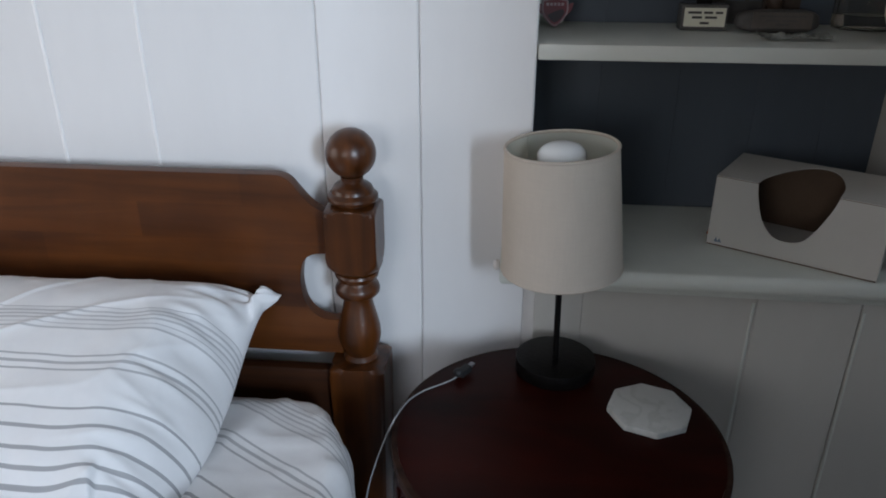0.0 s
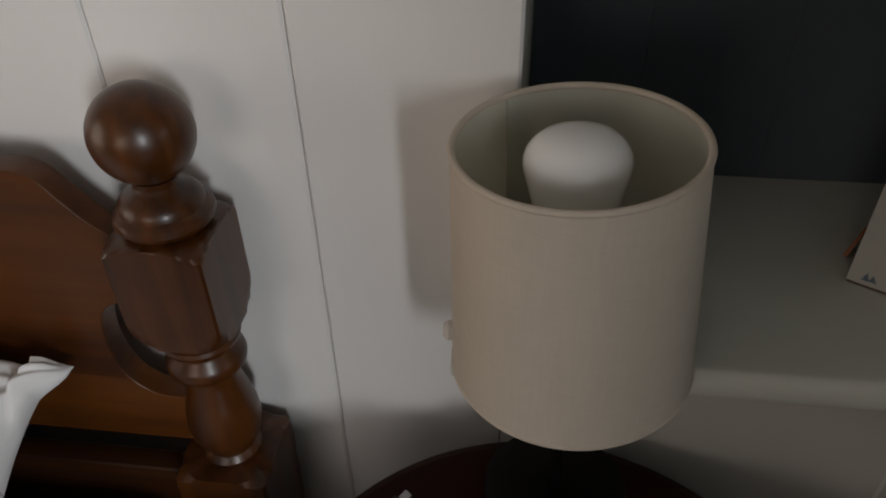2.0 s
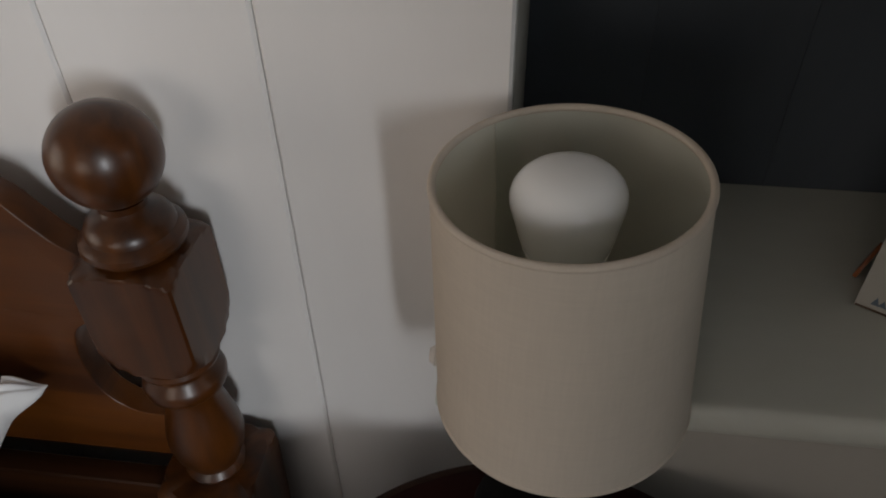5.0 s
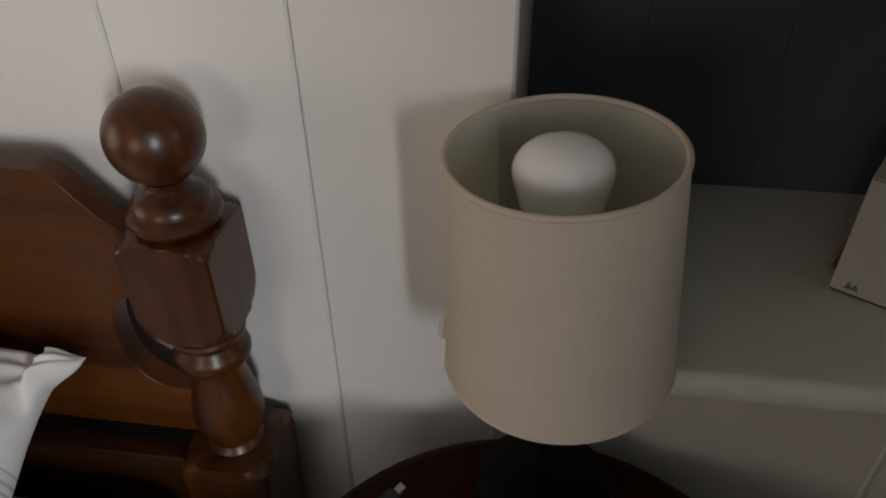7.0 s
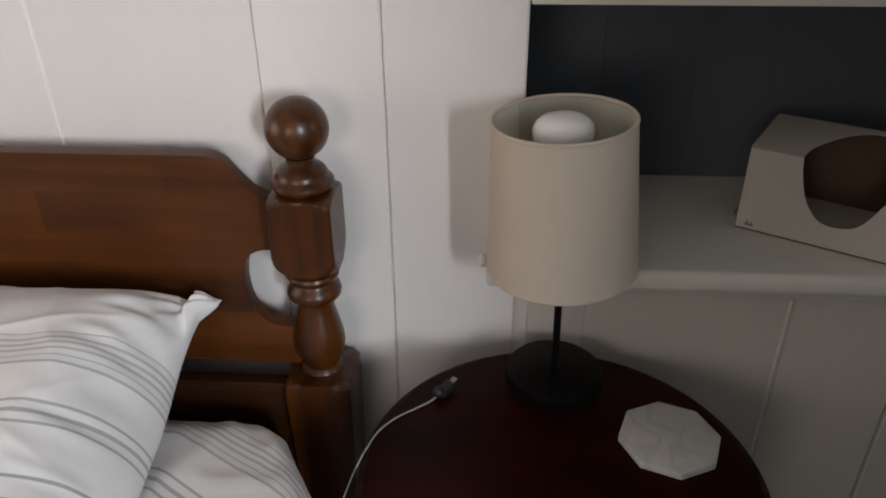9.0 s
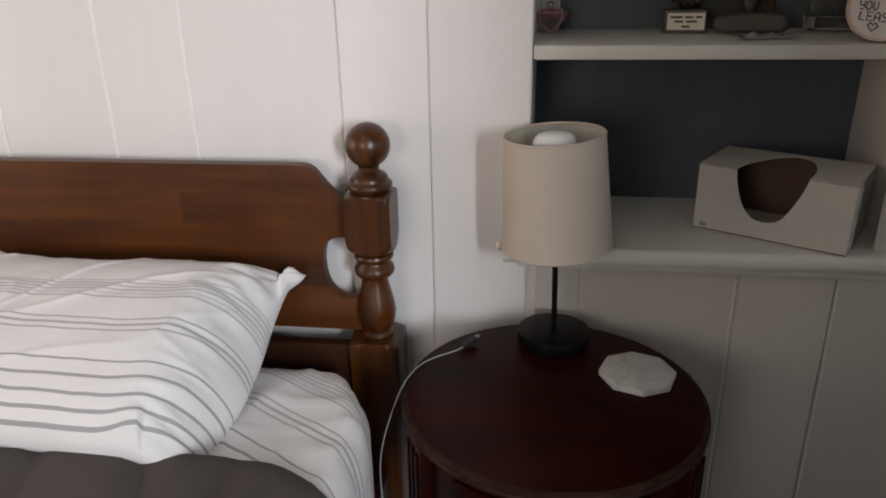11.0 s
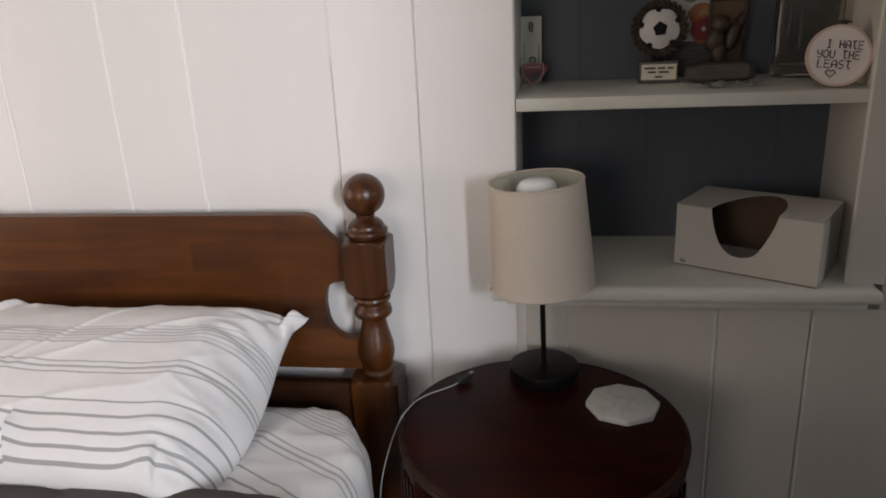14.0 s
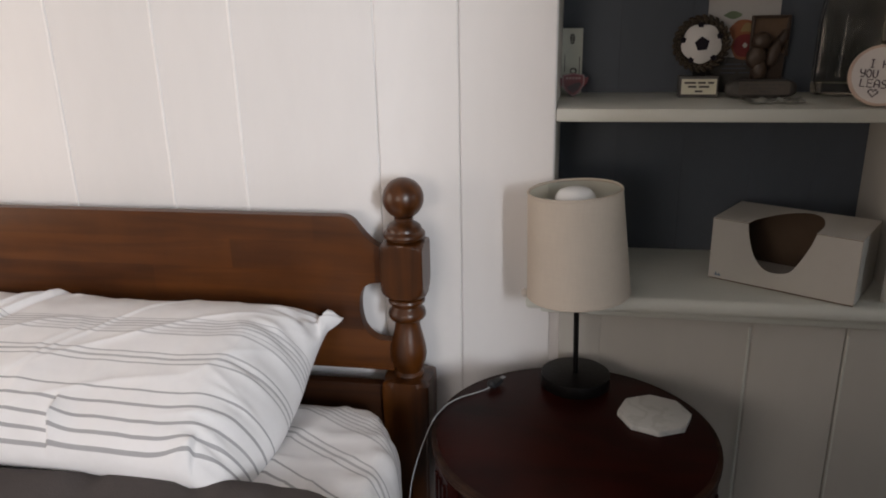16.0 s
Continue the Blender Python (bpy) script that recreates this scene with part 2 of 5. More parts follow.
M_BULB = material("frosted_bulb", (0.88, 0.89, 0.88), 0.22, vary=0.02, scale=5)
M_BULB_NECK = material("bulb_collar", (0.78, 0.77, 0.73), 0.45, vary=0.02, scale=5)
M_SHEET = striped_cloth("striped_cotton")
M_DUVET = material("grey_brown_cotton", (0.097, 0.086, 0.084), 0.95, vary=0.08, scale=10, bump=0.4, bump_scale=380, spec=0.15)
M_CARD = material("white_cardboard", (0.509, 0.486, 0.440), 0.75, vary=0.03, scale=12, bump=0.1)
M_KRAFT = material("kraft_board", (0.125, 0.08, 0.05), 0.9, vary=0.1, scale=20, bump=0.2)
M_CABLE = material("grey_cable", (0.30, 0.30, 0.305), 0.5, vary=0.05, scale=40)
M_PLUG = material("dark_plug", (0.010, 0.010, 0.011), 0.6, vary=0.1, scale=60)
M_STEEL = material("steel", (0.30, 0.30, 0.31), 0.3, metal=1.0, vary=0.1, scale=60)
M_BRONZE = material("dark_bronze", (0.085, 0.06, 0.038), 0.42, metal=0.3, vary=0.4, scale=45, bump=0.5, bump_scale=120, second=(0.03, 0.024, 0.016))
M_BROWN = material("brown_carving", (0.066, 0.042, 0.027), 0.5, vary=0.35, scale=30, second=(0.034, 0.020, 0.013), coat=0.05)
M_STONE = material("grey_stone", (0.060, 0.055, 0.050), 0.7, vary=0.3, scale=40, bump=0.5, bump_scale=90)
M_SLATE = material("dark_slate", (0.085, 0.078, 0.072), 0.55, vary=0.25, scale=40, bump=0.2, bump_scale=120)
M_PLATE = material("dull_brown_plate", (0.075, 0.062, 0.050), 0.6, vary=0.2, scale=40)
M_PLAQUE = material("cream_plaque", (0.66, 0.63, 0.50), 0.45, vary=0.05, scale=30)
M_INK = material("dark_print", (0.05, 0.045, 0.04), 0.7, vary=0.1, scale=30)
M_MINT = material("pale_green_card", (0.62, 0.64, 0.56), 0.55, vary=0.04, scale=20)
M_RED = material("red_enamel", (0.13, 0.008, 0.011), 0.35, vary=0.25, scale=60, coat=0.15)
M_DARKRED = material("dark_red_enamel", (0.018, 0.002, 0.003), 0.35, vary=0.2, scale=60)
M_PINKISH = material("tarnished_rim", (0.30, 0.20, 0.20), 0.45, metal=0.3, vary=0.15, scale=50)
M_BALLW = material("white_enamel", (0.62, 0.60, 0.57), 0.4, vary=0.04, scale=25)
M_NAVY = material("dark_pentagon", (0.012, 0.009, 0.014), 0.6, vary=0.1, scale=30, spec=0.15)
M_PAPER = material("print_paper", (0.46, 0.45, 0.43), 0.6, vary=0.05, scale=14)
M_LEAF = material("printed_leaf", (0.13, 0.18, 0.10), 0.6, vary=0.2, scale=40)
M_PEACH = material("printed_peach", (0.32, 0.115, 0.040), 0.6, vary=0.3, scale=30, second=(0.20, 0.065, 0.035))
M_BLUSH = material("printed_yellow", (0.30, 0.20, 0.08), 0.6, vary=0.2, scale=40)
M_FRUIT = material("printed_red_fruit", (0.19, 0.018, 0.018), 0.55, vary=0.25, scale=30)
M_FOIL = material("crumpled_foil", (0.52, 0.53, 0.48), 0.3, metal=0.4, vary=0.4, scale=28, bump=0.5, bump_scale=150, second=(0.03, 0.032, 0.025))
M_HOOP = material("hoop_wood", (0.56, 0.43, 0.35), 0.5, vary=0.1, scale=40)
M_LINEN = material("embroidery_linen", (0.70, 0.66, 0.63), 0.9, vary=0.03, scale=30, bump=0.4, bump_scale=700)
M_THREAD = material("plum_thread", (0.040, 0.018, 0.028), 0.8, vary=0.1, scale=60)
M_AMBER = material("amber_plastic", (0.30, 0.085, 0.02), 0.35, vary=0.15, scale=40)
M_KNOB = material("bare_wood_end", (0.68, 0.64, 0.60), 0.6, vary=0.15, scale=60)
M_LOGO = material("grey_blue_print", (0.13, 0.17, 0.22), 0.6, vary=0.1, scale=80)
M_GLASSY = bpy.data.materials.new("smoked_glass")
M_GLASSY.use_nodes = True
_g = M_GLASSY.node_tree.nodes["Principled BSDF"]
_g.inputs["Base Color"].default_value, _g.inputs["Roughness"].default_value = (0.94, 0.92, 0.88, 1), 0.03
_g.inputs["Transmission Weight"].default_value, _g.inputs["IOR"].default_value = 1.0, 1.20
_g.inputs["Coat Weight"].default_value, _g.inputs["Coat Roughness"].default_value = 0.14, 0.03

_n, _l = M_GLASSY.node_tree.nodes, M_GLASSY.node_tree.links
_t, _b = _n.new("ShaderNodeTexNoise"), _n.new("ShaderNodeBump")
_t.inputs["Scale"].default_value, _t.inputs["Detail"].default_value = 22, 0
_b.inputs["Strength"].default_value, _b.inputs["Distance"].default_value = 0.10, 0.002
_l.new(_t.outputs[0], _b.inputs["Height"])
_l.new(_b.outputs[0], _g.inputs["Normal"])
_l.new(_b.outputs[0], _g.inputs["Coat Normal"])


def marble(name):
    m = material(name, (0.50, 0.50, 0.475), 0.35, vary=0.05, scale=20)
    n, l = m.node_tree.nodes, m.node_tree.links
    b = n["Principled BSDF"]
    src = b.inputs["Base Color"].links[0].from_socket
    tc, wave, ramp, mix = n.new("ShaderNodeTexCoord"), n.new("ShaderNodeTexWave"), n.new("ShaderNodeMapRange"), n.new("ShaderNodeMix")
    wave.inputs["Scale"].default_value, wave.inputs["Distortion"].default_value = 8.0, 16.0
    wave.inputs["Detail"].default_value, wave.inputs["Detail Scale"].default_value = 4, 2.2
    l.new(tc.outputs["Object"], wave.inputs[0])
    l.new(wave.outputs[1], ramp.inputs[0])
    ramp.inputs[1].default_value, ramp.inputs[2].default_value, ramp.inputs[3].default_value, ramp.inputs[4].default_value = 0.0, 0.55, 0.50, 0.0
    mix.data_type = "RGBA"
    mix.inputs[7].default_value = (0.36, 0.365, 0.335, 1)
    l.new(src, mix.inputs[6])
    l.new(ramp.outputs[0], mix.inputs[0])
    l.new(mix.outputs[2], b.inputs["Base Color"])
    return m


M_MARBLE = marble("white_marble")


# ------------------------------------------------------------------ mesh helpers
def link(name, bm, mat, parent=None, label="", smooth=False, bevel=0.0, segments=2):
    bmesh.ops.recalc_face_normals(bm, faces=bm.faces)
    if bevel:
        edges = [e for e in bm.edges if len(e.link_faces) == 2 and e.calc_face_angle(0) > 0.6]
        bmesh.ops.bevel(bm, geom=edges, offset=bevel, segments=segments, profile=0.6, affect="EDGES", clamp_overlap=True)
    me = bpy.data.meshes.new(name)
    bm.to_mesh(me)
    bm.free()
    mats = mat if isinstance(mat, (list, tuple)) else [mat]
    for q in mats:
        me.materials.append(q)
    if smooth:
        me.shade_smooth()
        me.set_sharp_from_angle(angle=radians(smooth if smooth is not True else 40))
    ob = new(name, me)
    if parent:
        ob.parent = parent
        ob.matrix_parent_inverse = parent.matrix_basis.inverted()
    return tagged(ob, label)


def part(name, bm, mat, parent, label="", smooth=False, bevel=0.0, segments=2):
    return link(name, bm, mat, parent, label, smooth, bevel, segments)


def thing(name, place, label, category, group="", kind=""):
    ob = new(name)
    ob.empty_display_size = 0.05
    ob.matrix_basis = pose(*place)
    return tagged(ob, label, category, group, kind)


def box(x0, x1, y0, y1, z0, z1, bm=None):
    bm = bm or bmesh.new()
    m = Matrix.LocRotScale(((x0 + x1) / 2, (y0 + y1) / 2, (z0 + z1) / 2), None, (x1 - x0, y1 - y0, z1 - z0))
    bmesh.ops.create_cube(bm, size=1, matrix=m)
    return bm


def lathe(profile, centre, steps=48, bm=None, cap=True):
    """A turned body from (radius, z) pairs, from its foot up."""
    bm = bm or bmesh.new()
    rings = []
    for r, z in profile:
        rings.append([bm.verts.new((centre[0] + r * math.cos(2 * math.pi * i / steps), centre[1] + r * math.sin(2 * math.pi * i / steps), z)) for i in range(steps)])
    for a, b in zip(rings, rings[1:]):
        for i in range(steps):
            bm.faces.new((a[i], a[(i + 1) % steps], b[(i + 1) % steps], b[i]))
    if cap:
        bm.faces.new(rings[0][::-1])
        bm.faces.new(rings[-1])
    return bm


def spline(points, n=8):
    """Smooth line through points (Catmull-Rom)."""
    pts = [Vector(p) for p in points]
    out = []
    for i in range(len(pts) - 1):
        p0, p1, p2, p3 = pts[max(i - 1, 0)], pts[i], pts[i + 1], pts[min(i + 2, len(pts) - 1)]
        for k in range(n):
            t = k / n
            out.append(0.5 * ((2 * p1) + (p2 - p0) * t + (2 * p0 - 5 * p1 + 4 * p2 - p3) * t * t + (3 * p1 - p0 - 3 * p2 + p3) * t ** 3))
    return out + [pts[-1]]


def prism(outline, y0, y1, bm=None):
    """An outline in x and z, pushed through from y0 to y1."""
    bm = bm or bmesh.new()
    a = [bm.verts.new((x, y0, z)) for x, z in outline]
    b = [bm.verts.new((x, y1, z)) for x, z in outline]
    bm.faces.new(a)
    bm.faces.new(b[::-1])
    for i in range(len(a)):
        j = (i + 1) % len(a)
        bm.faces.new((a[i], b[i], b[j], a[j]))
    return bm


def tube(points, radius, steps=10, bm=None):
    bm = bm or bmesh.new()
    pts = [Vector(p) for p in points]
    rings, up = [], Vector((0.3, 0.2, 0.93))
    for i, p in enumerate(pts):
        d = (pts[min(i + 1, len(pts) - 1)] - pts[max(i - 1, 0)]).normalized()
        s = d.cross(up).normalized()
        u = s.cross(d).normalized()
        r = radius[i] if isinstance(radius, (list, tuple)) else radius
        rings.append([bm.verts.new(p + r * (math.cos(2 * math.pi * k / steps) * s + math.sin(2 * math.pi * k / steps) * u)) for k in range(steps)])
    for a, b in zip(rings, rings[1:]):
        for k in range(steps):
            bm.faces.new((a[k], a[(k + 1) % steps], b[(k + 1) % steps], b[k]))
    bm.faces.new(rings[0][::-1])
    bm.faces.new(rings[-1])
    return bm


def place_mesh(bm, m):
    bmesh.ops.transform(bm, matrix=m, verts=bm.verts)
    return bm


def smoothstep(a, b, x):
    t = min(1, max(0, (x - a) / (b - a)))
    return t * t * (3 - 2 * t)


# ------------------------------------------------------------------ the room
PANEL = 1.036                      # face of the boards under the ledge, at the middle
NICHE_L, NICHE_R, NICHE_B = 0.151, 0.670, 1.250
DADO_X = 0.1660                       # left end of the panelling below the ledge
STILE, STILE_Y = 0.6370, 1.0165       # left edge and face of the upright at the right of the niche
# Top of the niche, unseen; set low to keep light off the upper shelf.
NICHE_T = 1.34
LEDGE_Z, SHELF_Z = 0.769, 1.046


def panel_y(x):
    """The panelling stands slightly askew to the wall: its face at x."""
    return PANEL - 0.108 * (x - 0.466)


def board(name, x0, x1, y0, y1, z0, z1, mat, parent, gap=0.0006, edge=0.0028):
    """One upright board with eased front edges; without y0 it follows the panelling's face."""
    x0, x1 = x0 + gap, x1 - gap
    bm = bmesh.new()
    ya, yb = (y0, y0) if y0 is not None else (panel_y(x0), panel_y(x1))
    plan = [(x0, ya + edge), (x0 + edge, ya), (x1 - edge, yb), (x1, yb + edge), (x1, y1), (x0, y1)]
    lo = [bm.verts.new((x, y, z0)) for x, y in plan]
    hi = [bm.verts.new((x, y, z1)) for x, y in plan]
    bm.faces.new(lo[::-1])
    bm.faces.new(hi)
    for i in range(6):
        bm.faces.new((lo[i], lo[(i + 1) % 6], hi[(i + 1) % 6], hi[i]))
    return part(name, bm, mat, parent)


floor = tagged(link("floor", box(ROOM_W - 0.1, ROOM_E + 0.1, ROOM_S - 0.1, 1.40, -0.06, 0.0), M_FLOOR), "brown wooden floor of the bedroom", "floor", kind="structure")
ceiling = tagged(link("ceiling", box(ROOM_W - 0.1, ROOM_E + 0.1, ROOM_S - 0.1, 1.40, ROOM_H, ROOM_H + 0.06), M_CEIL), "plain white painted ceiling", "ceiling", kind="structure")
tagged(link("wall_backing", box(ROOM_W - 0.1, ROOM_E + 0.1, 1.275, 1.38, 0, ROOM_H), M_WALL), "plain wall behind the boards", "wall", kind="structure")


def wall_with_windows(name, axis, at, span, windows, label):
    """A wall 0.1 m thick with openings through it, given from its start to its end."""
    bm = bmesh.new()
    spots, here = [], span[0]
    for w0, w1, z0, z1 in windows:
        spots += [(here, w0, 0, ROOM_H), (w0, w1, z1, ROOM_H)] + ([(w0, w1, 0, z0)] if z0 > 0 else [])
        here = w1
    for p0, p1, q0, q1 in spots + [(here, span[1], 0, ROOM_H)]:
        if axis == "x":
            box(at - 0.1, at, p0, p1, q0, q1, bm)
        else:
            box(p0, p1, at - 0.1, at, q0, q1, bm)
    return tagged(link(name, bm, M_SIDE), label, "wall", kind="structure")


wall_with_windows("wall_west", "x", ROOM_W, (ROOM_S - 0.1, 1.27), [WIN_W], "plain slate painted wall with a window opening")
wall_with_windows("wall_east", "x", ROOM_E + 0.1, (ROOM_S, 1.27), [FILL_E], "plain slate painted side wall with an opening for the added fill")
wall_with_windows("wall_south", "y", ROOM_S, (ROOM_W, ROOM_E), [WIN_S, WIN_C], "plain slate painted wall with window openings")
# Unseen partition, added to bound the cool light and keep the right dim.
wall_with_windows("wall_baffle", "y", BAFFLE_Y, (BAFFLE_X, ROOM_E), [BAFFLE_GAP], "unseen slate partition added to bound the light, with a gap")
tagged(link("wall_baffle_side", box(BAFFLE_X, BAFFLE_X + 0.1, ROOM_S, BAFFLE_Y - 0.1, 0, ROOM_H), M_SIDE), "unseen slate partition added to bound the light", "wall", kind="structure")

wall_north = thing("wall_north", (-0.9, WALL, 0), "white painted wall of upright boards with open cracks", "wall", kind="structure")
SEAMS = [-1.95, -1.80, -1.60, -1.43, -1.25, -1.06, -0.90, -0.714, -0.520, -0.381, -0.138, -0.002, NICHE_L]
for i, (a, b) in enumerate(zip(SEAMS, SEAMS[1:])):
    off = (0.0, 0.0008, -0.0006, 0.0004)[i % 4] if b < -0.2 else (0.0 if b < 0 else (0.0012 if b < 0.1 else 0.0))
    board("board", a, b, WALL + off, WALL + 0.024, 0.0, ROOM_H, M_WALL, wall_north, gap=0.0004, edge=0.0022 if b > -0.2 else 0.0010)
for x in SEAMS[5:10]:
    # a ridge of old paint along the joint, whitened for the light it catches
    bead = [(x + 0.0022 + 0.0006 * noise.noise(Vector((x * 9, 0, z * 14))), WALL + 0.0012 + 0.0006 * noise.noise(Vector((x * 5, 3, z * 22))), z) for z in [0.02 + 0.02 * k for k in range(111)]]
    part("paint_bead", tube(bead, 0.0032, 8), M_BEAD_LIT, wall_north, smooth=True)
for x in SEAMS[7:-1]:
    # old paint that still bridges the joint in places
    z, first = 0.02, True
    while z < ROOM_H - 0.02:
        full = x < -0.2
        run = 0.30 if full else random.uniform(0.04, 0.20)
        if full or (z > 1.035 and x < -0.1) or (z > 0.985 and x > -0.1 and random.random() < 0.7):
            part("paint_bridge", box(x - 0.0016, x + 0.0016, WALL + (0.0009 if full else 0.0017) + random.uniform(0, 0.0006), WALL + 0.006, z, min(z + run, ROOM_H)), M_WALL, wall_north)
        z += run + (0.0 if full else random.uniform(0.004, 0.05))
for a, b in zip((NICHE_R + 0.02, 0.82, 1.02, 1.24, 1.42, 1.63, 1.85, 2.06), (0.82, 1.02, 1.24, 1.42, 1.63, 1.85, 2.06, 2.3)):
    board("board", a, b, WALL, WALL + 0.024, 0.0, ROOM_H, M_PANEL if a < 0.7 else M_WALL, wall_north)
board("board", NICHE_L, NICHE_R, WALL, WALL + 0.024, NICHE_T, ROOM_H, M_WALL, wall_north)

niche = thing("niche", ((NICHE_L + NICHE_R) / 2, NICHE_B, LEDGE_Z), "recessed bookcase with a slate blue boarded back", "bookcase", kind="structure")
for a, b in zip((NICHE_L - 0.01, 0.254, 0.371, 0.487, 0.590), (0.254, 0.371, 0.487, 0.590, NICHE_R + 0.01)):
    board("back_board", a, b, NICHE_B, NICHE_B + 0.014, 0.70, NICHE_T + 0.05, M_BLUE, niche, gap=0.00005, edge=0.0004)
left_side = box(NICHE_L - 0.018, NICHE_L, WALL + 0.025, NICHE_B - 0.001, LEDGE_Z - 0.03, NICHE_T)
for v in left_side.verts:
    if v.co.x > NICHE_L - 0.001 and v.co.y > 1.2:
        v.co.x += 0.005
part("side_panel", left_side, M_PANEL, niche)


def upright(plan, z0, z1):
    """A plan in x and y, raised from z0 to z1."""
    bm = bmesh.new()
    lo, hi = [bm.verts.new((x, y, z0)) for x, y in plan], [bm.verts.new((x, y, z1)) for x, y in plan]
    bm.faces.new(lo[::-1])
    bm.faces.new(hi)
    for k in range(len(plan)):
        n = (k + 1) % len(plan)
        bm.faces.new((lo[k], lo[n], hi[n], hi[k]))
    return bm


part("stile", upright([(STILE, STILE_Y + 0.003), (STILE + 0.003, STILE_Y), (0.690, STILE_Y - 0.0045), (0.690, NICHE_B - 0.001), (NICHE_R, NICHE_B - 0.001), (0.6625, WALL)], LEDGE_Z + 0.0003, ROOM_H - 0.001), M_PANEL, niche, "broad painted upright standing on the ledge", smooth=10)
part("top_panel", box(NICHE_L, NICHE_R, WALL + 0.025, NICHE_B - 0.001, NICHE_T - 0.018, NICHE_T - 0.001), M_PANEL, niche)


def shelf_board():
    bm = box(NICHE_L + 0.001, NICHE_R - 0.001, WALL - 0.004, NICHE_B - 0.002, SHELF_Z - 0.020, SHELF_Z)
    for v in bm.verts:
        if v.co.y > 1.2:
            v.co.z += 0.0078
    return bm


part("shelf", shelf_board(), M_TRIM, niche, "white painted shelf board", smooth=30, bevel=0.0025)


def ledge_board():
    """The deep lower shelf, wider than the opening in front of the wall, with a rounded nose."""
    bm = bmesh.new()
    plan = [(0.1135, 0.990), (0.6825, 0.990), (0.6825, WALL - 0.002), (NICHE_R - 0.001, WALL - 0.002), (NICHE_R - 0.001, NICHE_B - 0.001),
            (NICHE_L + 0.001, NICHE_B - 0.001), (NICHE_L + 0.001, WALL - 0.002), (0.1135, WALL - 0.002)]
    z0, z1 = LEDGE_Z - 0.027, LEDGE_Z
    lo = [bm.verts.new((x, y, z0)) for x, y in plan]
    hi = [bm.verts.new((x, y, z1)) for x, y in plan]
    bm.faces.new(lo[::-1])
    bm.faces.new(hi)
    for i in range(len(plan)):
        j = (i + 1) % len(plan)
        bm.faces.new((lo[i], lo[j], hi[j], hi[i]))
    nose = [e for e in bm.edges if all(v.co.y < 1.0 or v.co.x < 0.12 or v.co.x > 0.675 for v in e.verts) and abs(e.verts[0].co.z - e.verts[1].co.z) < 0.001
            and not all(v.co.y > 1.05 for v in e.verts)]
    bmesh.ops.bevel(bm, geom=nose, offset=0.0115, segments=5, profile=0.5, affect="EDGES")
    return bm


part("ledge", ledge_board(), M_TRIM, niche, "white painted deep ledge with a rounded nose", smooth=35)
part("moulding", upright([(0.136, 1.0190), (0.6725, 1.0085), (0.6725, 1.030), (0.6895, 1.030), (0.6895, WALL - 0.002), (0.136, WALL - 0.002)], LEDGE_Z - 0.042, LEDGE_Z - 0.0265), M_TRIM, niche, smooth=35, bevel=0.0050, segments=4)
part("ledge_end", place_mesh(lathe([(0.0030, -0.003), (0.0070, -0.001), (0.0078, 0.003), (0.005, 0.007)], (0, 0), 20), pose(0.1112, 1.030, 0.7555, 0, -90, 0)), M_KNOB, niche, "bare wooden spot on the ledge end", smooth=True)

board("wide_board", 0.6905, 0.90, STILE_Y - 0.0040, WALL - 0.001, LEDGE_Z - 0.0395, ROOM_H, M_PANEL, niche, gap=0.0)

dado = thing("dado_panelling", (0.45, PANEL, 0), "white boarded panelling below the ledge, shade toned into its colour", "panelling", kind="structure")
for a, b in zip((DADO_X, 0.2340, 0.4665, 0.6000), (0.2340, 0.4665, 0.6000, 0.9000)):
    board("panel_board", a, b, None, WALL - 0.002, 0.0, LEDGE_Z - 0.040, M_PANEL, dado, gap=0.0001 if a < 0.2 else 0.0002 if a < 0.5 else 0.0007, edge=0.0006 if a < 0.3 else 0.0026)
part("end_strip", box(NICHE_L - 0.0014, 0.1950, WALL - 0.0003, WALL - 0.0001, 0.0, LEDGE_Z - 0.043), M_WALL, dado)
for x, side in ((0.4665, -1), (0.6000, 1)):
    # a bead in lighter paint that draws the highlight along the joint
    lip = [(x + side * 0.0032, panel_y(x) + 0.0010 + 0.0003 * noise.noise(Vector((x * 5, 1, z * 18))), z) for z in [0.01 + 0.02 * k for k in range(36)]]
    part("seam_highlight", tube(lip, 0.0022, 8), M_TRIM, dado, smooth=True)

# ------------------------------------------------------------------ bed
POST = (-0.0875, 1.028)
BED_W = 1.52
bed = thing("bed", (POST[0] - BED_W / 2, POST[1], 0), "reddish brown stained wooden bed with turned headboard posts", "bed")


def headboard_outline(right, left):
    """Board with ogee shoulders and a rounded cut-out beside each post."""
    half = [(right, 0.601), (right, 0.656)]
    notch = spline([(right - 0.004, 0.657, 0), (right - 0.030, 0.660, 0), (right - 0.050, 0.680, 0), (right - 0.0565, 0.715, 0), (right - 0.051, 0.747, 0), (right - 0.036, 0.7605, 0), (right - 0.012, 0.763, 0), (right, 0.763, 0)], 5)
    half += [(p.x, p.y) for p in notch]
    ogee = spline([(right, 0.821, 0), (right - 0.015, 0.825, 0), (right - 0.033, 0.836, 0), (right - 0.049, 0.854, 0), (right - 0.061, 0.8690, 0), (right - 0.073, 0.8757, 0), (right - 0.086, 0.8770, 0)], 5)
    half += [(p.x, p.y) for p in ogee]
    mid = (right + left) / 2
    return half + [(2 * mid - x, z) for x, z in reversed(half)]


part("headboard", prism(headboard_outline(POST[0] - 0.026, POST[0] - BED_W + 0.026), 1.026, 1.048), M_BED, bed, "wide board with ogee shoulders", smooth=35, bevel=0.0035, segments=3)
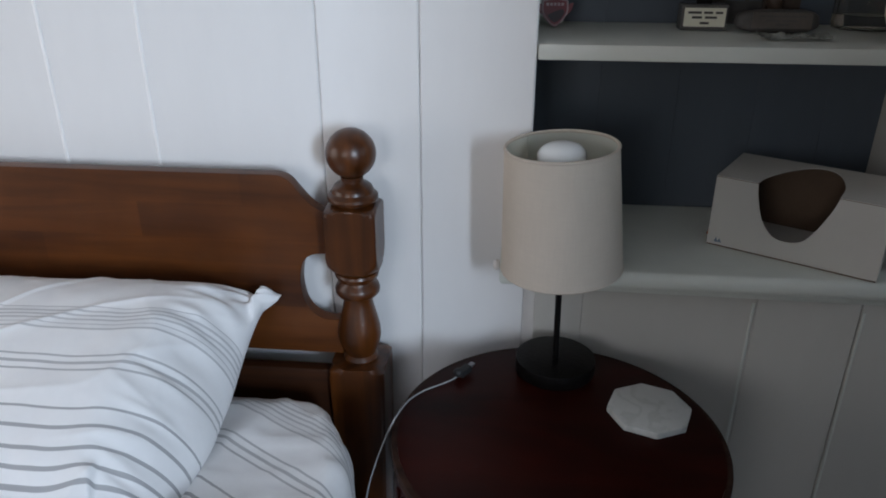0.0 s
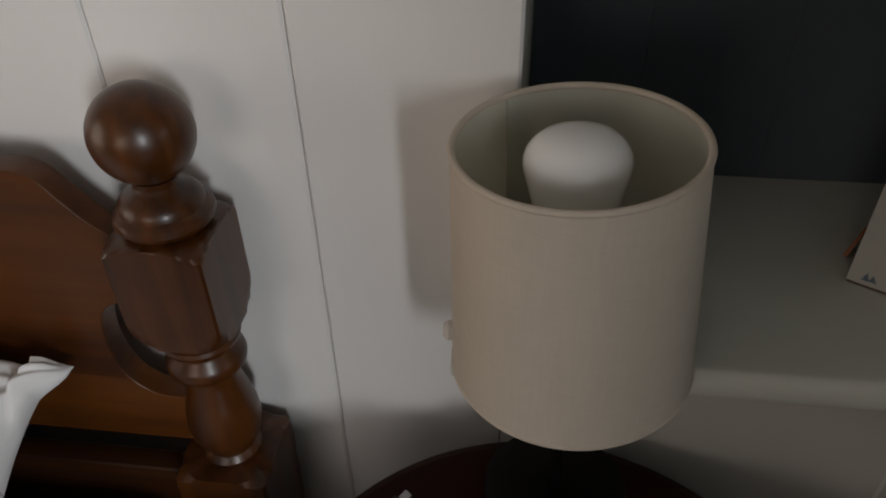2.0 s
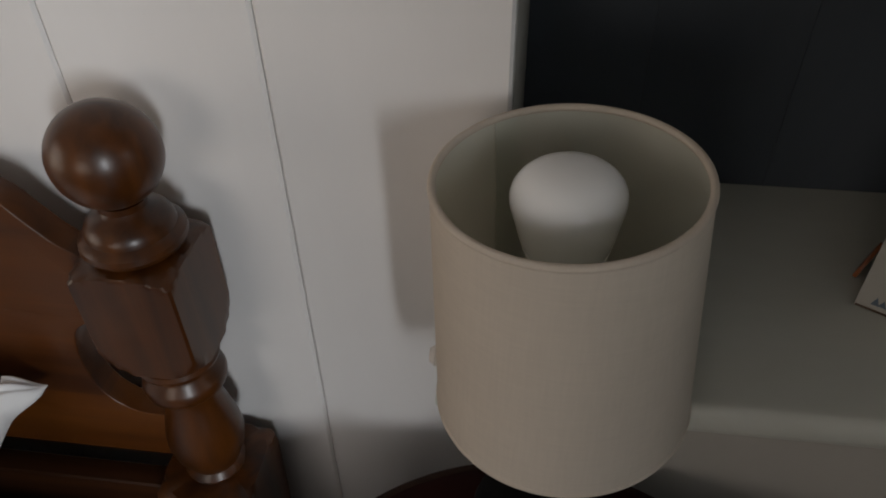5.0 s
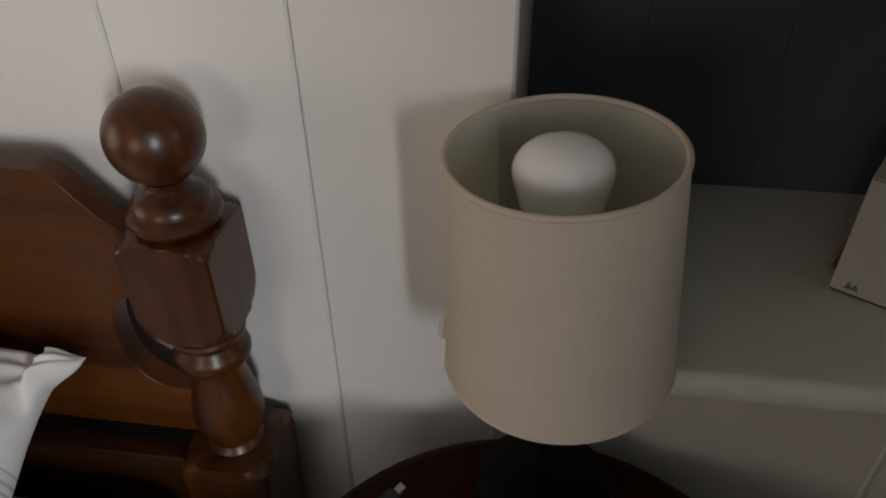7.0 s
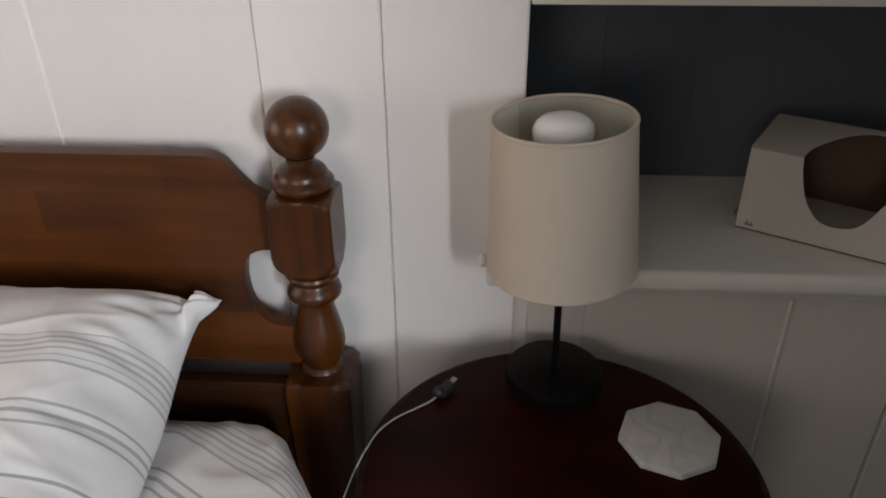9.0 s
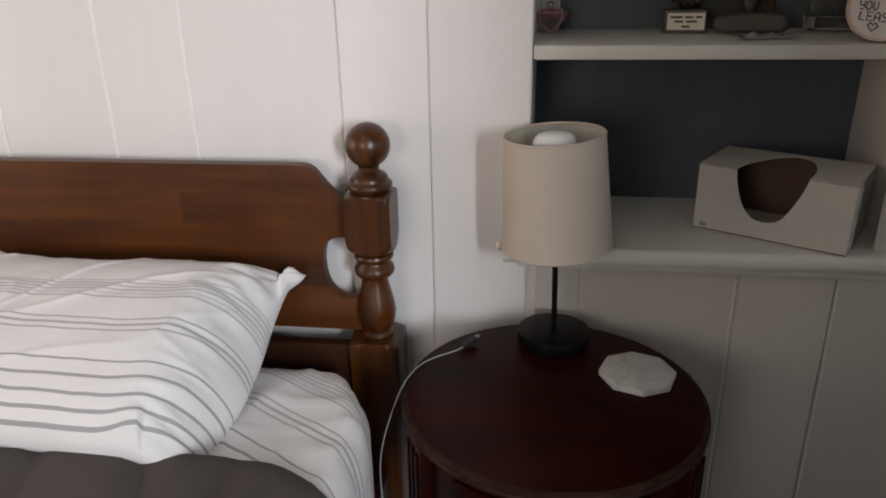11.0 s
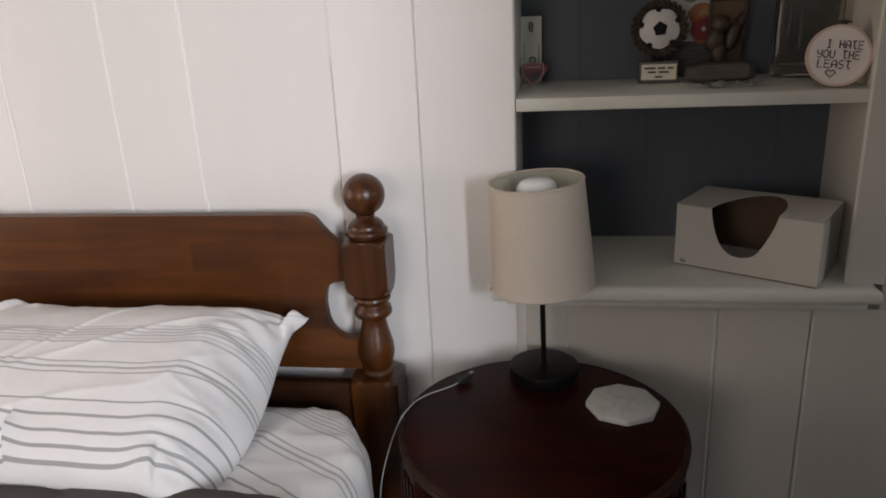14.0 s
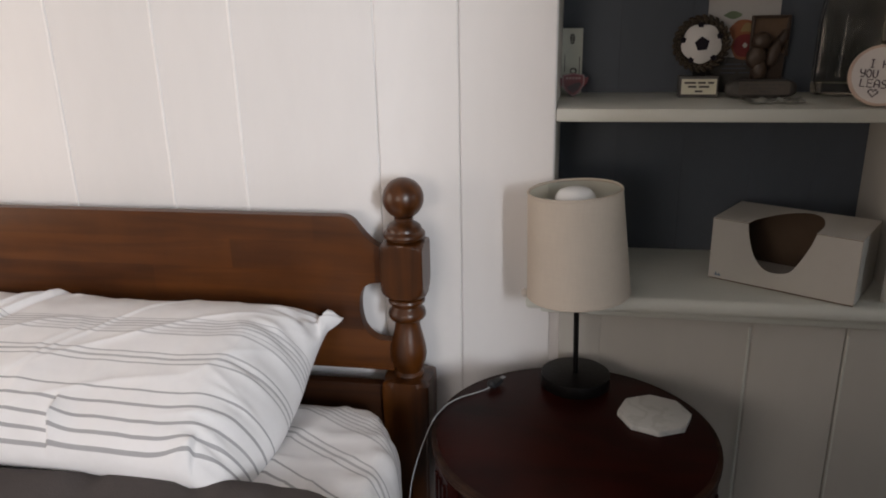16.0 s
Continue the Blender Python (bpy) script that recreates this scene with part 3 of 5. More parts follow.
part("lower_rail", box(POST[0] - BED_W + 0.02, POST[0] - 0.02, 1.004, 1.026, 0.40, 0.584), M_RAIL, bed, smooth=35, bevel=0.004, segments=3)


def turned_post(cx, cy):
    """Square-and-turned post: each level is the square stock cut by the lathe's radius."""
    prof = [(0.0405, 0.0405, 0.0), (0.080, 0.0405, 0.580), (0.0540, 0.0405, 0.592), (0.044, 0.0405, 0.5965),
            (0.0245, 0.1, 0.5968), (0.0255, 0.1, 0.600), (0.0235, 0.1, 0.6035), (0.0215, 0.1, 0.606), (0.0245, 0.1, 0.613), (0.0290, 0.1, 0.624), (0.0312, 0.1, 0.637), (0.0300, 0.1, 0.651),
            (0.0262, 0.1, 0.668), (0.0222, 0.1, 0.684), (0.0206, 0.1, 0.694), (0.0210, 0.1, 0.699), (0.0275, 0.1, 0.7025), (0.0312, 0.1, 0.707), (0.0320, 0.1, 0.712), (0.0305, 0.1, 0.718),
            (0.0262, 0.1, 0.7225), (0.0250, 0.1, 0.726), (0.0262, 0.1, 0.7295), (0.0300, 0.1, 0.732), (0.0312, 0.1, 0.7355), (0.0300, 0.1, 0.739), (0.0268, 0.1, 0.7405),
            (0.0310, 0.0352, 0.7430), (0.0380, 0.0352, 0.7475), (0.0430, 0.0352, 0.7535), (0.0470, 0.0352, 0.7615), (0.0488, 0.0352, 0.770), (0.0490, 0.0352, 0.782), (0.0490, 0.0352, 0.820), (0.0490, 0.0352, 0.8290), (0.0482, 0.0352, 0.8330),
            (0.0450, 0.0352, 0.8362), (0.0400, 0.0352, 0.8384), (0.0345, 0.0352, 0.8400), (0.0290, 0.0352, 0.8412), (0.0262, 0.1, 0.8420), (0.0262, 0.1, 0.8436), (0.0325, 0.1, 0.8452), (0.0345, 0.1, 0.8490), (0.0340, 0.1, 0.8530), (0.0315, 0.1, 0.8560), (0.0290, 0.1, 0.8575),
            (0.0285, 0.1, 0.8605), (0.0268, 0.1, 0.8645), (0.0225, 0.1, 0.8685), (0.0170, 0.1, 0.8710), (0.0150, 0.1, 0.8740), (0.0155, 0.1, 0.8790)]
    bm = bmesh.new()
    steps, rings = 128, []
    for r, half, z in prof:
        ring = []
        for i in range(steps):
            a = 2 * math.pi * (i + 0.5) / steps
            c, s = math.cos(a), math.sin(a)
            q = min(r, half / max(abs(c), abs(s)))
            ring.append(bm.verts.new((cx + q * c, cy + q * s, z)))
        rings.append(ring)
    for a, b in zip(rings, rings[1:]):
        for i in range(steps):
            bm.faces.new((a[i], a[(i + 1) % steps], b[(i + 1) % steps], b[i]))
    bm.faces.new(rings[0][::-1])
    bm.faces.new(rings[-1])
    return bm


def ball(centre, r, flat=1.0, u=40, v=24):
    bm = bmesh.new()
    bmesh.ops.create_uvsphere(bm, u_segments=u, v_segments=v, radius=r)
    return place_mesh(bm, Matrix.LocRotScale(centre, None, (1, 1, flat)))


for cx in (POST[0], POST[0] - BED_W):
    p = part("post", turned_post(cx, POST[1]), M_POST, bed, "square and turned post", smooth=32)
    part("finial", ball((cx, POST[1], 0.9102), 0.0336, 1.0), M_POST, p, "glossy ball finial", smooth=True)
for cx in (POST[0] + 0.007, POST[0] - BED_W - 0.007):
    part("side_rail", box(cx - 0.010, cx + 0.010, -0.95, 0.99, 0.20, 0.36), M_BED, bed, smooth=35, bevel=0.004)


def rounded_body(x0, x1, y0, y1, z0, z1, radii, n=44):
    """A box with widely rounded edges, finely meshed; the rounding differs by axis."""
    bm = bmesh.new()
    bmesh.ops.create_cube(bm, size=2)
    bmesh.ops.subdivide_edges(bm, edges=bm.edges, cuts=n, use_grid_fill=True)
    c = Vector(((x0 + x1) / 2, (y0 + y1) / 2, (z0 + z1) / 2))
    h = Vector(((x1 - x0) / 2, (y1 - y0) / 2, (z1 - z0) / 2))
    for v in bm.verts:
        q = Vector([math.copysign(abs(a) ** 0.45, a) * b for a, b in zip(v.co, h)])
        inner = Vector([max(-(b - r), min(b - r, a)) for a, b, r in zip(q, h, radii)])
        d = Vector([e / r for e, r in zip(q - inner, radii)])
        if d.length > 1e-6:
            d.normalize()
        v.co = c + inner + Vector([e * r for e, r in zip(d, radii)])
    return bm


PERIOD = 0.46


def add_uv(bm, fn):
    layer = bm.loops.layers.uv.new("UVMap")
    for f in bm.faces:
        for lp in f.loops:
            lp[layer].uv = fn(lp.vert)


mb = rounded_body(POST[0] - BED_W + 0.03, -0.060, -0.98, 0.982, 0.20, 0.572, (0.034, 0.054, 0.075), 110)
for v in mb.verts:
    # the corner by the headboard is pulled in by the fitted sheet
    v.co.x -= 0.080 * max(0.0, (v.co.y - 0.78) / 0.20) ** 2 * smoothstep(-0.50, -0.06, v.co.x)
    k = noise.noise(v.co * 5.0) * 0.004 + noise.noise(v.co * 17) * 0.0014 + 0.003 * (1 - abs(noise.noise(Vector((v.co.x * 5, v.co.y * 14, 3.0))))) ** 8 + 0.0034 * (1 - abs(noise.noise(Vector((v.co.x * 12 + v.co.y * 5, v.co.y * 8 - v.co.x * 6, 8.0))))) ** 8 + 0.0010 * noise.noise(Vector((v.co.x * 30, v.co.y * 42, v.co.z * 30)))
    k *= 1 - 0.75 * smoothstep(0.88, 0.96, v.co.y)      # drawn tight over the edge
    if v.co.z > 0.45 and v.co.y > 0.8:
        # folded pocket of the sheet at the corner
        k += 0.0022 * math.exp(-((v.co.x + 0.185 + (v.co.y - 0.95) * 0.9) / 0.010) ** 2) * smoothstep(0.82, 0.93, v.co.y)
    v.co += Vector((k, k, k if v.co.z > 0.3 else 0))
add_uv(mb, lambda v: (v.co.x, 0.412 + (0.937 - v.co.y) / PERIOD - 1.25 * max(0.0, v.co.x + 0.24) + 0.006 * noise.noise(v.co * 6)))
mattress = tagged(link("mattress", mb, M_SHEET, smooth=60), "thick mattress in a white fitted sheet with grey stripes", "mattress")


def pillow_mesh(centre, lh, dh, tilt, thick):
    """A stuffed pillow: two grids that meet in a seam, with drawn-in edges, pointed corners and creases."""
    bm = bmesh.new()
    nu, nv = 300, 150
    m = Matrix.Translation(centre) @ pose(0, 0, 0, tilt, 0, 0)
    grids, params = [], {}
    for side in (1, -1):
        rows = []
        for j in range(nv + 1):
            row = []
            for i in range(nu + 1):
                u, v = 2 * i / nu - 1, 2 * j / nv - 1
                u, v = math.sin(u * math.pi / 2) * 0.35 + u * 0.65, math.sin(v * math.pi / 2) * 0.35 + v * 0.65
                if side < 0 and (i in (0, nu) or j in (0, nv)):
                    row.append(grids[0][j][i])
                    continue
                x = u * (lh - 0.030 * (1 - v * v)) - 0.038 * smoothstep(0.2, 1.0, u) * smoothstep(-0.1, -1.0, v) - 0.011 * smoothstep(0.3, 1.0, u) * smoothstep(0.97, 0.84, v)
                y = v * (dh - 0.012 * (1 - u * u))
                h = thick * ((1 - abs(u) ** (8.5 if u > 0 else 3.2)) * (1 - abs(v) ** 2.4)) ** 0.48
                # creases that run from the corner at the bed's side, and tucks along the front edge
                du, dv = 1 - u, 1 - v
                ang = math.atan2(dv * dh, du * lh + 1e-6)
                rad = math.hypot(du * lh, dv * dh)
                crease = 0.0035 * math.sin(ang * 11 + 1.2 + 9 * rad) * math.exp(-rad / 0.14) * (1 - math.exp(-rad / 0.02))
                # the corner is folded over into an ear with a deep crease behind it
                across = (du * lh + 0.55 * dv * dh)
                if side > 0:
                    h *= 1 - 0.6 * math.exp(-(rad / 0.058) ** 4)
                    crease += 0.013 * smoothstep(0.002, 0.022, across) * smoothstep(0.033, 0.027, across) * math.exp(-(dv * dh / 0.045) ** 2)
                    crease -= 0.006 * math.exp(-((across - 0.038) / 0.007) ** 2) * math.exp(-(dv * dh / 0.05) ** 2)
                tuck = 0.0
                for c, s, deep in ((0.83, 1, 0.012), (0.18, -1, 0.017), (-0.30, -1, 0.003), (-0.62, 1, 0.010)):
                    w = s * (u - c) * lh - 0.05 * (v + 1) * dh
                    near = smoothstep(-0.70, -0.92, v) if c > 0.5 else smoothstep(-0.52, -0.84, v)
                    tuck += near * deep * (math.exp(w / 0.022) if w < 0 else (1 - 380 * w if w < 0.0038 else -0.444 * math.exp(-(w - 0.0038) / 0.012)))
                ridge = (u + 0.45 - 0.25 * (v - 0.1)) * lh
                fold = 0.0095 * math.exp(-(ridge / 0.008) ** 2) - 0.004 * math.exp(-((ridge - 0.014) / 0.009) ** 2) + 0.0080 * math.exp(-((ridge + 0.040) / 0.008) ** 2) - 0.003 * math.exp(-((ridge + 0.054) / 0.009) ** 2) + 0.003 * math.exp(-((ridge - 0.21 - 0.05 * v) / 0.006) ** 2)
                pucker = 0.0034 * math.sin(v * 34 + 4 * noise.noise(Vector((v * 5, u * 3, 1)))) * smoothstep(0.74, 0.95, u) * smoothstep(1.0, 0.9, v)
                soft = pucker + 0.0050 * noise.noise(Vector((x * 7, y * 7, 2.0 * side))) + 0.0018 * noise.noise(Vector((x * 26, y * 22, 5.0)))
                rim = max(smoothstep(0.55, 1.0, abs(u)), 0.7 * smoothstep(0.45, 1.0, v), 0.45 * smoothstep(-0.5, -1.0, v))
                soft += 0.0060 * rim * (1 - abs(noise.noise(Vector((x * 7 + y * 3, y * 13 - x * 4, 7.0 + side))))) ** 7 - 0.0012 * rim
                soft += 0.0038 * (1 - abs(noise.noise(Vector((x * 6 - y * 9, y * 4 + x * 2.5, 1.7))))) ** 10
                soft += 0.0014 * noise.noise(Vector((x * 38 + y * 12, y * 46, 9.0))) * (0.35 + rim)
                fade = min(1, (1 - abs(u)) * 9) * min(1, (1 - abs(v)) * 6)
                z = side * h + (crease + fold * smoothstep(-0.7, 0.0, v) * smoothstep(1.0, 0.85, v)) * (1 if side > 0 else 0) + (tuck + soft) * fade * (1 if side > 0 else 0.5)
                if side < 0:
                    z *= 0.72
                z -= 0.054 * max(0.0, (u - 0.74) / 0.26) ** 2.0 * smoothstep(0.92, 0.1, v)
                vert = bm.verts.new(m @ Vector((x, y, z)))
                params[vert] = (u, v)
                row.append(vert)
            rows.append(row)
        grids.append(rows)
    for side, rows in zip((1, -1), grids):
        for j in range(nv):
            for i in range(nu):
                q = (rows[j][i], rows[j][i + 1], rows[j + 1][i + 1], rows[j + 1][i])
                bm.faces.new(q if side > 0 else q[::-1])
    add_uv(bm, lambda w: (params[w][0], (1 - params[w][1]) / 2 + 0.02 * abs(params[w][0]) ** 6 + 0.052 * smoothstep(0.62, 1.0, params[w][0]) * smoothstep(1.0, 0.55, params[w][1])))
    return bm


pillow = tagged(link("pillow", pillow_mesh(Vector((-0.582, 0.836, 0.655)), 0.388, 0.181, 15.5, 0.083), M_SHEET, smooth=70), "plump white pillow with grey stripes against the headboard", "pillow")


def duvet_mesh():
    bm = bmesh.new()
    x_out, r, top = -0.040, 0.070, 0.5720
    flat0, flat1 = POST[0] - BED_W + 0.10, x_out - r
    arc, drop = r * math.pi / 2, 0.26
    rows = []
    ny, nx = 70, 90
    for j in range(ny + 1):
        w = (j / ny) ** 1.6 * 1.55
        puff = 0.041 * (1 - math.exp(-w / 0.016)) if w > 0 else 0.0
        row = []
        for i in range(nx + 1):
            s = (flat1 - flat0 + arc + drop) * i / nx
            x = flat0 + s
            yb = 0.702 - 0.10 * smoothstep(-0.16, 0.05, x) - 0.014 * math.sin(x * 9 + 1)
            if s <= flat1 - flat0:
                p, nrm = Vector((x, 0, top)), Vector((0, 0, 1))
            elif s <= flat1 - flat0 + arc:
                a = (s - (flat1 - flat0)) / r
                p, nrm = Vector((flat1 + r * math.sin(a), 0, top - r + r * math.cos(a))), Vector((math.sin(a), 0, math.cos(a)))
            else:
                p, nrm = Vector((x_out, 0, top - r - (s - (flat1 - flat0) - arc))), Vector((1, 0, 0))
            crease = 0.0
            for c, tilt in ((-0.455, 0.25), (-0.185, -0.06), (-0.325, 0.45), (-0.85, 0.1)):
                crease += 0.012 * math.exp(-((x - c - tilt * w) / 0.012) ** 2)
            lump = 0.010 * noise.noise(Vector((x * 4.5, w * 4.5, 0.3))) + 0.003 * noise.noise(Vector((x * 15, w * 15, 3)))
            off = puff * (1 - 0.25 * math.sin(x * 5 + w * 3) ** 2) + (lump - crease) * smoothstep(0, 0.05, w) + 0.002
            q = p + nrm * off
            q.y = yb - w + (0.012 * (1 - math.exp(-w / 0.006)) - 0.012)
            row.append(bm.verts.new(q))
        rows.append(row)
    for a, b in zip(rows, rows[1:]):
        for i in range(nx):
            bm.faces.new((a[i], a[i + 1], b[i + 1], b[i]))
    return bm


duvet = tagged(link("duvet", duvet_mesh(), M_DUVET, smooth=70), "plain grey brown duvet turned down below the pillow", "duvet")

# ------------------------------------------------------------------ bedside table
TC, TR, TZ = (0.1920, 0.8420), 0.2022, 0.620
table = thing("bedside_table", (*TC, 0), "round dark mahogany bedside table with fluted corner blocks", "bedside table")
part("tabletop", lathe([(0.02, TZ - 0.020), (TR - 0.012, TZ - 0.020), (TR - 0.0075, TZ - 0.006), (TR - 0.0075, TZ - 0.0004), (TR - 0.012, TZ), (0.01, TZ)], TC, 96), M_TABLE, table, smooth=30)
part("edge_band", lathe([(TR - 0.009, TZ - 0.019), (TR - 0.003, TZ - 0.0175), (TR - 0.0005, TZ - 0.013), (TR - 0.0025, TZ - 0.0095), (TR, TZ - 0.006), (TR - 0.0008, TZ - 0.0015), (TR - 0.003, TZ - 0.0002), (TR - 0.0073, TZ - 0.0002)], TC, 96, cap=False), M_TABLE_EDGE, table, "rubbed lighter rim", smooth=40)
part("apron", lathe([(0.183, 0.475), (0.186, 0.478), (0.186, 0.598), (0.178, 0.601)], TC, 80), M_TABLE, table, smooth=30)
for deg in (207, 333, 27, 153):
    a = radians(deg)
    c = Vector((TC[0] + 0.186 * math.cos(a), TC[1] + 0.186 * math.sin(a), 0))
    turn = Matrix.Translation(c) @ pose(0, 0, 0, 0, 0, deg)
    blk = part("corner_block", place_mesh(box(-0.012, 0.012, -0.030, 0.030, 0.465, 0.5995), turn), M_TABLE, table, smooth=30, bevel=0.004, segments=3)
    for k in (-0.017, 0, 0.017):
        part("flute", place_mesh(box(0.0105, 0.0155, k - 0.004, k + 0.004, 0.480, 0.588), turn), M_TABLE, blk, bevel=0.0022)
    leg = [(0.022, 0.465), (0.020, 0.40), (0.016, 0.2), (0.012, 0.0)]
    part("leg", place_mesh(lathe([(r, z) for r, z in reversed(leg)], (0, 0), 20), Matrix.Translation((c.x, c.y, 0))), M_TABLE, table, smooth=40)


def drawer_front():
    bm = bmesh.new()
    ring = []
    n = 28
    for i in range(n + 1):
        a = radians(232 + (308 - 232) * i / n)
        ring.append([(0.1865, a), (0.1910, a)])
    vs = [[bm.verts.new((TC[0] + r * math.cos(a), TC[1] + r * math.sin(a), z)) for (r, a) in q for z in (0.492, 0.588)] for q in ring]
    for p, q in zip(vs, vs[1:]):
        bm.faces.new((p[2], q[2], q[3], p[3]))
        bm.faces.new((p[0], q[0], q[2], p[2]))
        bm.faces.new((p[1], p[3], q[3], q[1]))
    for p in (vs[0], vs[-1]):
        bm.faces.new((p[0], p[2], p[3], p[1]))
    return bm


drawer = part("drawer_front", drawer_front(), M_TABLE, table, smooth=30)
part("knob", ball((TC[0], TC[1] - 0.199, 0.54), 0.009, 1, 16, 10), M_TABLE_EDGE, drawer, smooth=True)

# coaster
def polygon_plate(n, r, z0, z1, turn, centre):
    bm = bmesh.new()
    lo = [bm.verts.new((centre[0] + r * math.cos(2 * math.pi * i / n + turn), centre[1] + r * math.sin(2 * math.pi * i / n + turn), z0)) for i in range(n)]
    hi = [bm.verts.new((v.co.x, v.co.y, z1)) for v in lo]
    bm.faces.new(lo[::-1])
    bm.faces.new(hi)
    for i in range(n):
        bm.faces.new((lo[i], lo[(i + 1) % n], hi[(i + 1) % n], hi[i]))
    return bm


coaster = tagged(link("coaster", polygon_plate(8, 0.0530, TZ + 0.0002, TZ + 0.0095, radians(2), (0.309, 0.8955)), M_MARBLE, smooth=25, bevel=0.0018), "white veined marble octagonal coaster on the table", "coaster")

# ------------------------------------------------------------------ lamp
LX, LY = 0.195, 0.986
lamp = thing("table_lamp", (LX, LY, TZ), "black table lamp with a cream linen drum shade", "lamp")


def lamp_base():
    bm = polygon_plate(8, 0.0585, TZ + 0.0002, TZ + 0.0200, radians(22.5), (LX, LY))
    upright = [e for e in bm.edges if abs(e.verts[0].co.z - e.verts[1].co.z) > 0.01]
    bmesh.ops.bevel(bm, geom=upright, offset=0.017, segments=5, profile=0.5, affect="EDGES")
    return bm


part("base", lamp_base(), M_BLACK, lamp, "black base with eight rounded sides", smooth=35, bevel=0.0014)
S0, S1 = Vector((0.1945, 0.9975, 0.7745)), Vector((0.1840, 0.9955, 0.9365))
part("stem", tube([(LX, LY, TZ + 0.018), (LX - 0.002, LY, 0.74), (LX - 0.0055, LY + 0.0105, 0.842)], 0.0043, 16), M_BLACK, lamp, "thin black rod", smooth=True)
lean = Matrix.Translation(S0) @ Vector((0, 0, 1)).rotation_difference(S1 - S0).to_matrix().to_4x4()
HS = (S1 - S0).length
R0, R1 = 0.0795, 0.0706


def shade_shell():
    prof = [(R0 - 0.0016, 0.0), (R0, 0.0005)] + [(R0 + (R1 - R0) * k / 20, HS * k / 20) for k in range(1, 20)] + [(R1, HS - 0.0005)]
    prof += [(R1 - 0.0014, HS)]
    return place_mesh(lathe(prof, (0, 0), 96, cap=False), lean)


shade = part("shade", shade_shell(), M_SHADE, lamp, "cream linen drum shade", smooth=40)
part("lining", place_mesh(lathe([(R0 - 0.0016, 0.0), (R1 - 0.0015, HS)], (0, 0), 96, cap=False), lean), M_SHADE_IN, shade, "pale inner lining", smooth=True)
for rr, zz in ((R1, HS), (R0, 0.0)):
    ringp = [(rr - 0.0012 + 0.0022 * math.cos(a), zz + 0.0022 * math.sin(a)) for a in [2 * math.pi * k / 10 for k in range(11)]]
    part("hem", place_mesh(lathe(ringp, (0, 0), 96, cap=False), lean), M_SHADE, shade, "rolled linen hem", smooth=True)
part("socket", place_mesh(lathe([(0.006, 0.055), (0.018, 0.058), (0.0185, 0.094), (0.012, 0.097)], (0, 0), 32), lean), M_BLACK, lamp, "black lamp socket", smooth=40)
bulb_top = HS + 0.0040
bulb = part("bulb", place_mesh(lathe([(0.0235, bulb_top - 0.048), (0.0262, bulb_top - 0.038), (0.0279, bulb_top - 0.029), (0.0295, bulb_top - 0.0225), (0.0302, bulb_top - 0.018), (0.0301, bulb_top - 0.0145), (0.0290, bulb_top - 0.0108),
                                       (0.0265, bulb_top - 0.0072), (0.0230, bulb_top - 0.0040), (0.0165, bulb_top - 0.0016), (0.0085, bulb_top - 0.0003), (0.001, bulb_top)], (0, 0), 64), lean), M_BULB, lamp, "white frosted bulb, unlit", smooth=50)
part("collar", place_mesh(lathe([(0.013, bulb_top - 0.078), (0.0150, bulb_top - 0.066), (0.0225, bulb_top - 0.053), (0.0240, bulb_top - 0.0475)], (0, 0), 48), lean), M_BULB_NECK, bulb, smooth=50)
for k in range(3):
    a = radians(40 + 120 * k)
    z = 0.062
    rr = R0 + (R1 - R0) * z / HS - 0.002
    part("spoke", tube([lean @ Vector((0.018 * math.cos(a), 0.018 * math.sin(a), z)), lean @ Vector((rr * math.cos(a), rr * math.sin(a), z))], 0.0012, 8), M_BLACK, lamp, smooth=True)


def lining_seam(a0, a1):
    """Where the lining overlaps itself: a thin upright strip inside the shade."""
    bm = bmesh.new()
    rows = []
    for k in range(9):
        a = radians(a0 + (a1 - a0) * k / 8)
        rows.append([bm.verts.new((r * math.cos(a), r * math.sin(a), z)) for r, z in ((R0 - 0.0020, 0.002), (R0 - 0.0030, 0.002), (R1 - 0.0029, HS - 0.001), (R1 - 0.0019, HS - 0.001))])
    for p, q in zip(rows, rows[1:]):
        for n in range(4):
            bm.faces.new((p[n], q[n], q[(n + 1) % 4], p[(n + 1) % 4]))
    bm.faces.new(rows[0])
    bm.faces.new(rows[-1][::-1])
    return place_mesh(bm, lean)


part("lining_seam", lining_seam(114, 127), M_SHADE_IN, shade, "overlapping seam of the lining", smooth=40)

# charging cable on the table
cable = thing("charging_cable", (0.03, 0.93, TZ), "grey charging cable with a dark plug, hanging over the table edge", "cable")
cz = TZ + 0.0022
path = spline([(0.0665, 0.9525, TZ + 0.0062), (0.056, 0.941, TZ + 0.0035), (0.040, 0.929, cz), (0.020, 0.913, cz), (0.004, 0.892, cz), (-0.004, 0.870, cz), (-0.0105, 0.848, cz - 0.002), (-0.0195, 0.836, 0.602), (-0.032, 0.830, 0.566), (-0.0425, 0.828, 0.526),
               (-0.048, 0.828, 0.480), (-0.046, 0.830, 0.40), (-0.040, 0.836, 0.25), (-0.030, 0.85, 0.08), (-0.01, 0.88, 0.0022), (0.05, 0.95, 0.0022)], 8)
part("cord", tube(path, 0.00098, 10), M_CABLE, cable, smooth=True)
d = (Vector((0.084, 0.976, TZ + 0.011)) - Vector((0.0665, 0.9525, TZ + 0.0062))).normalized()
turn = Matrix.Translation((0.0665, 0.9525, TZ + 0.0062)) @ d.to_track_quat("Z", "Y").to_matrix().to_4x4()
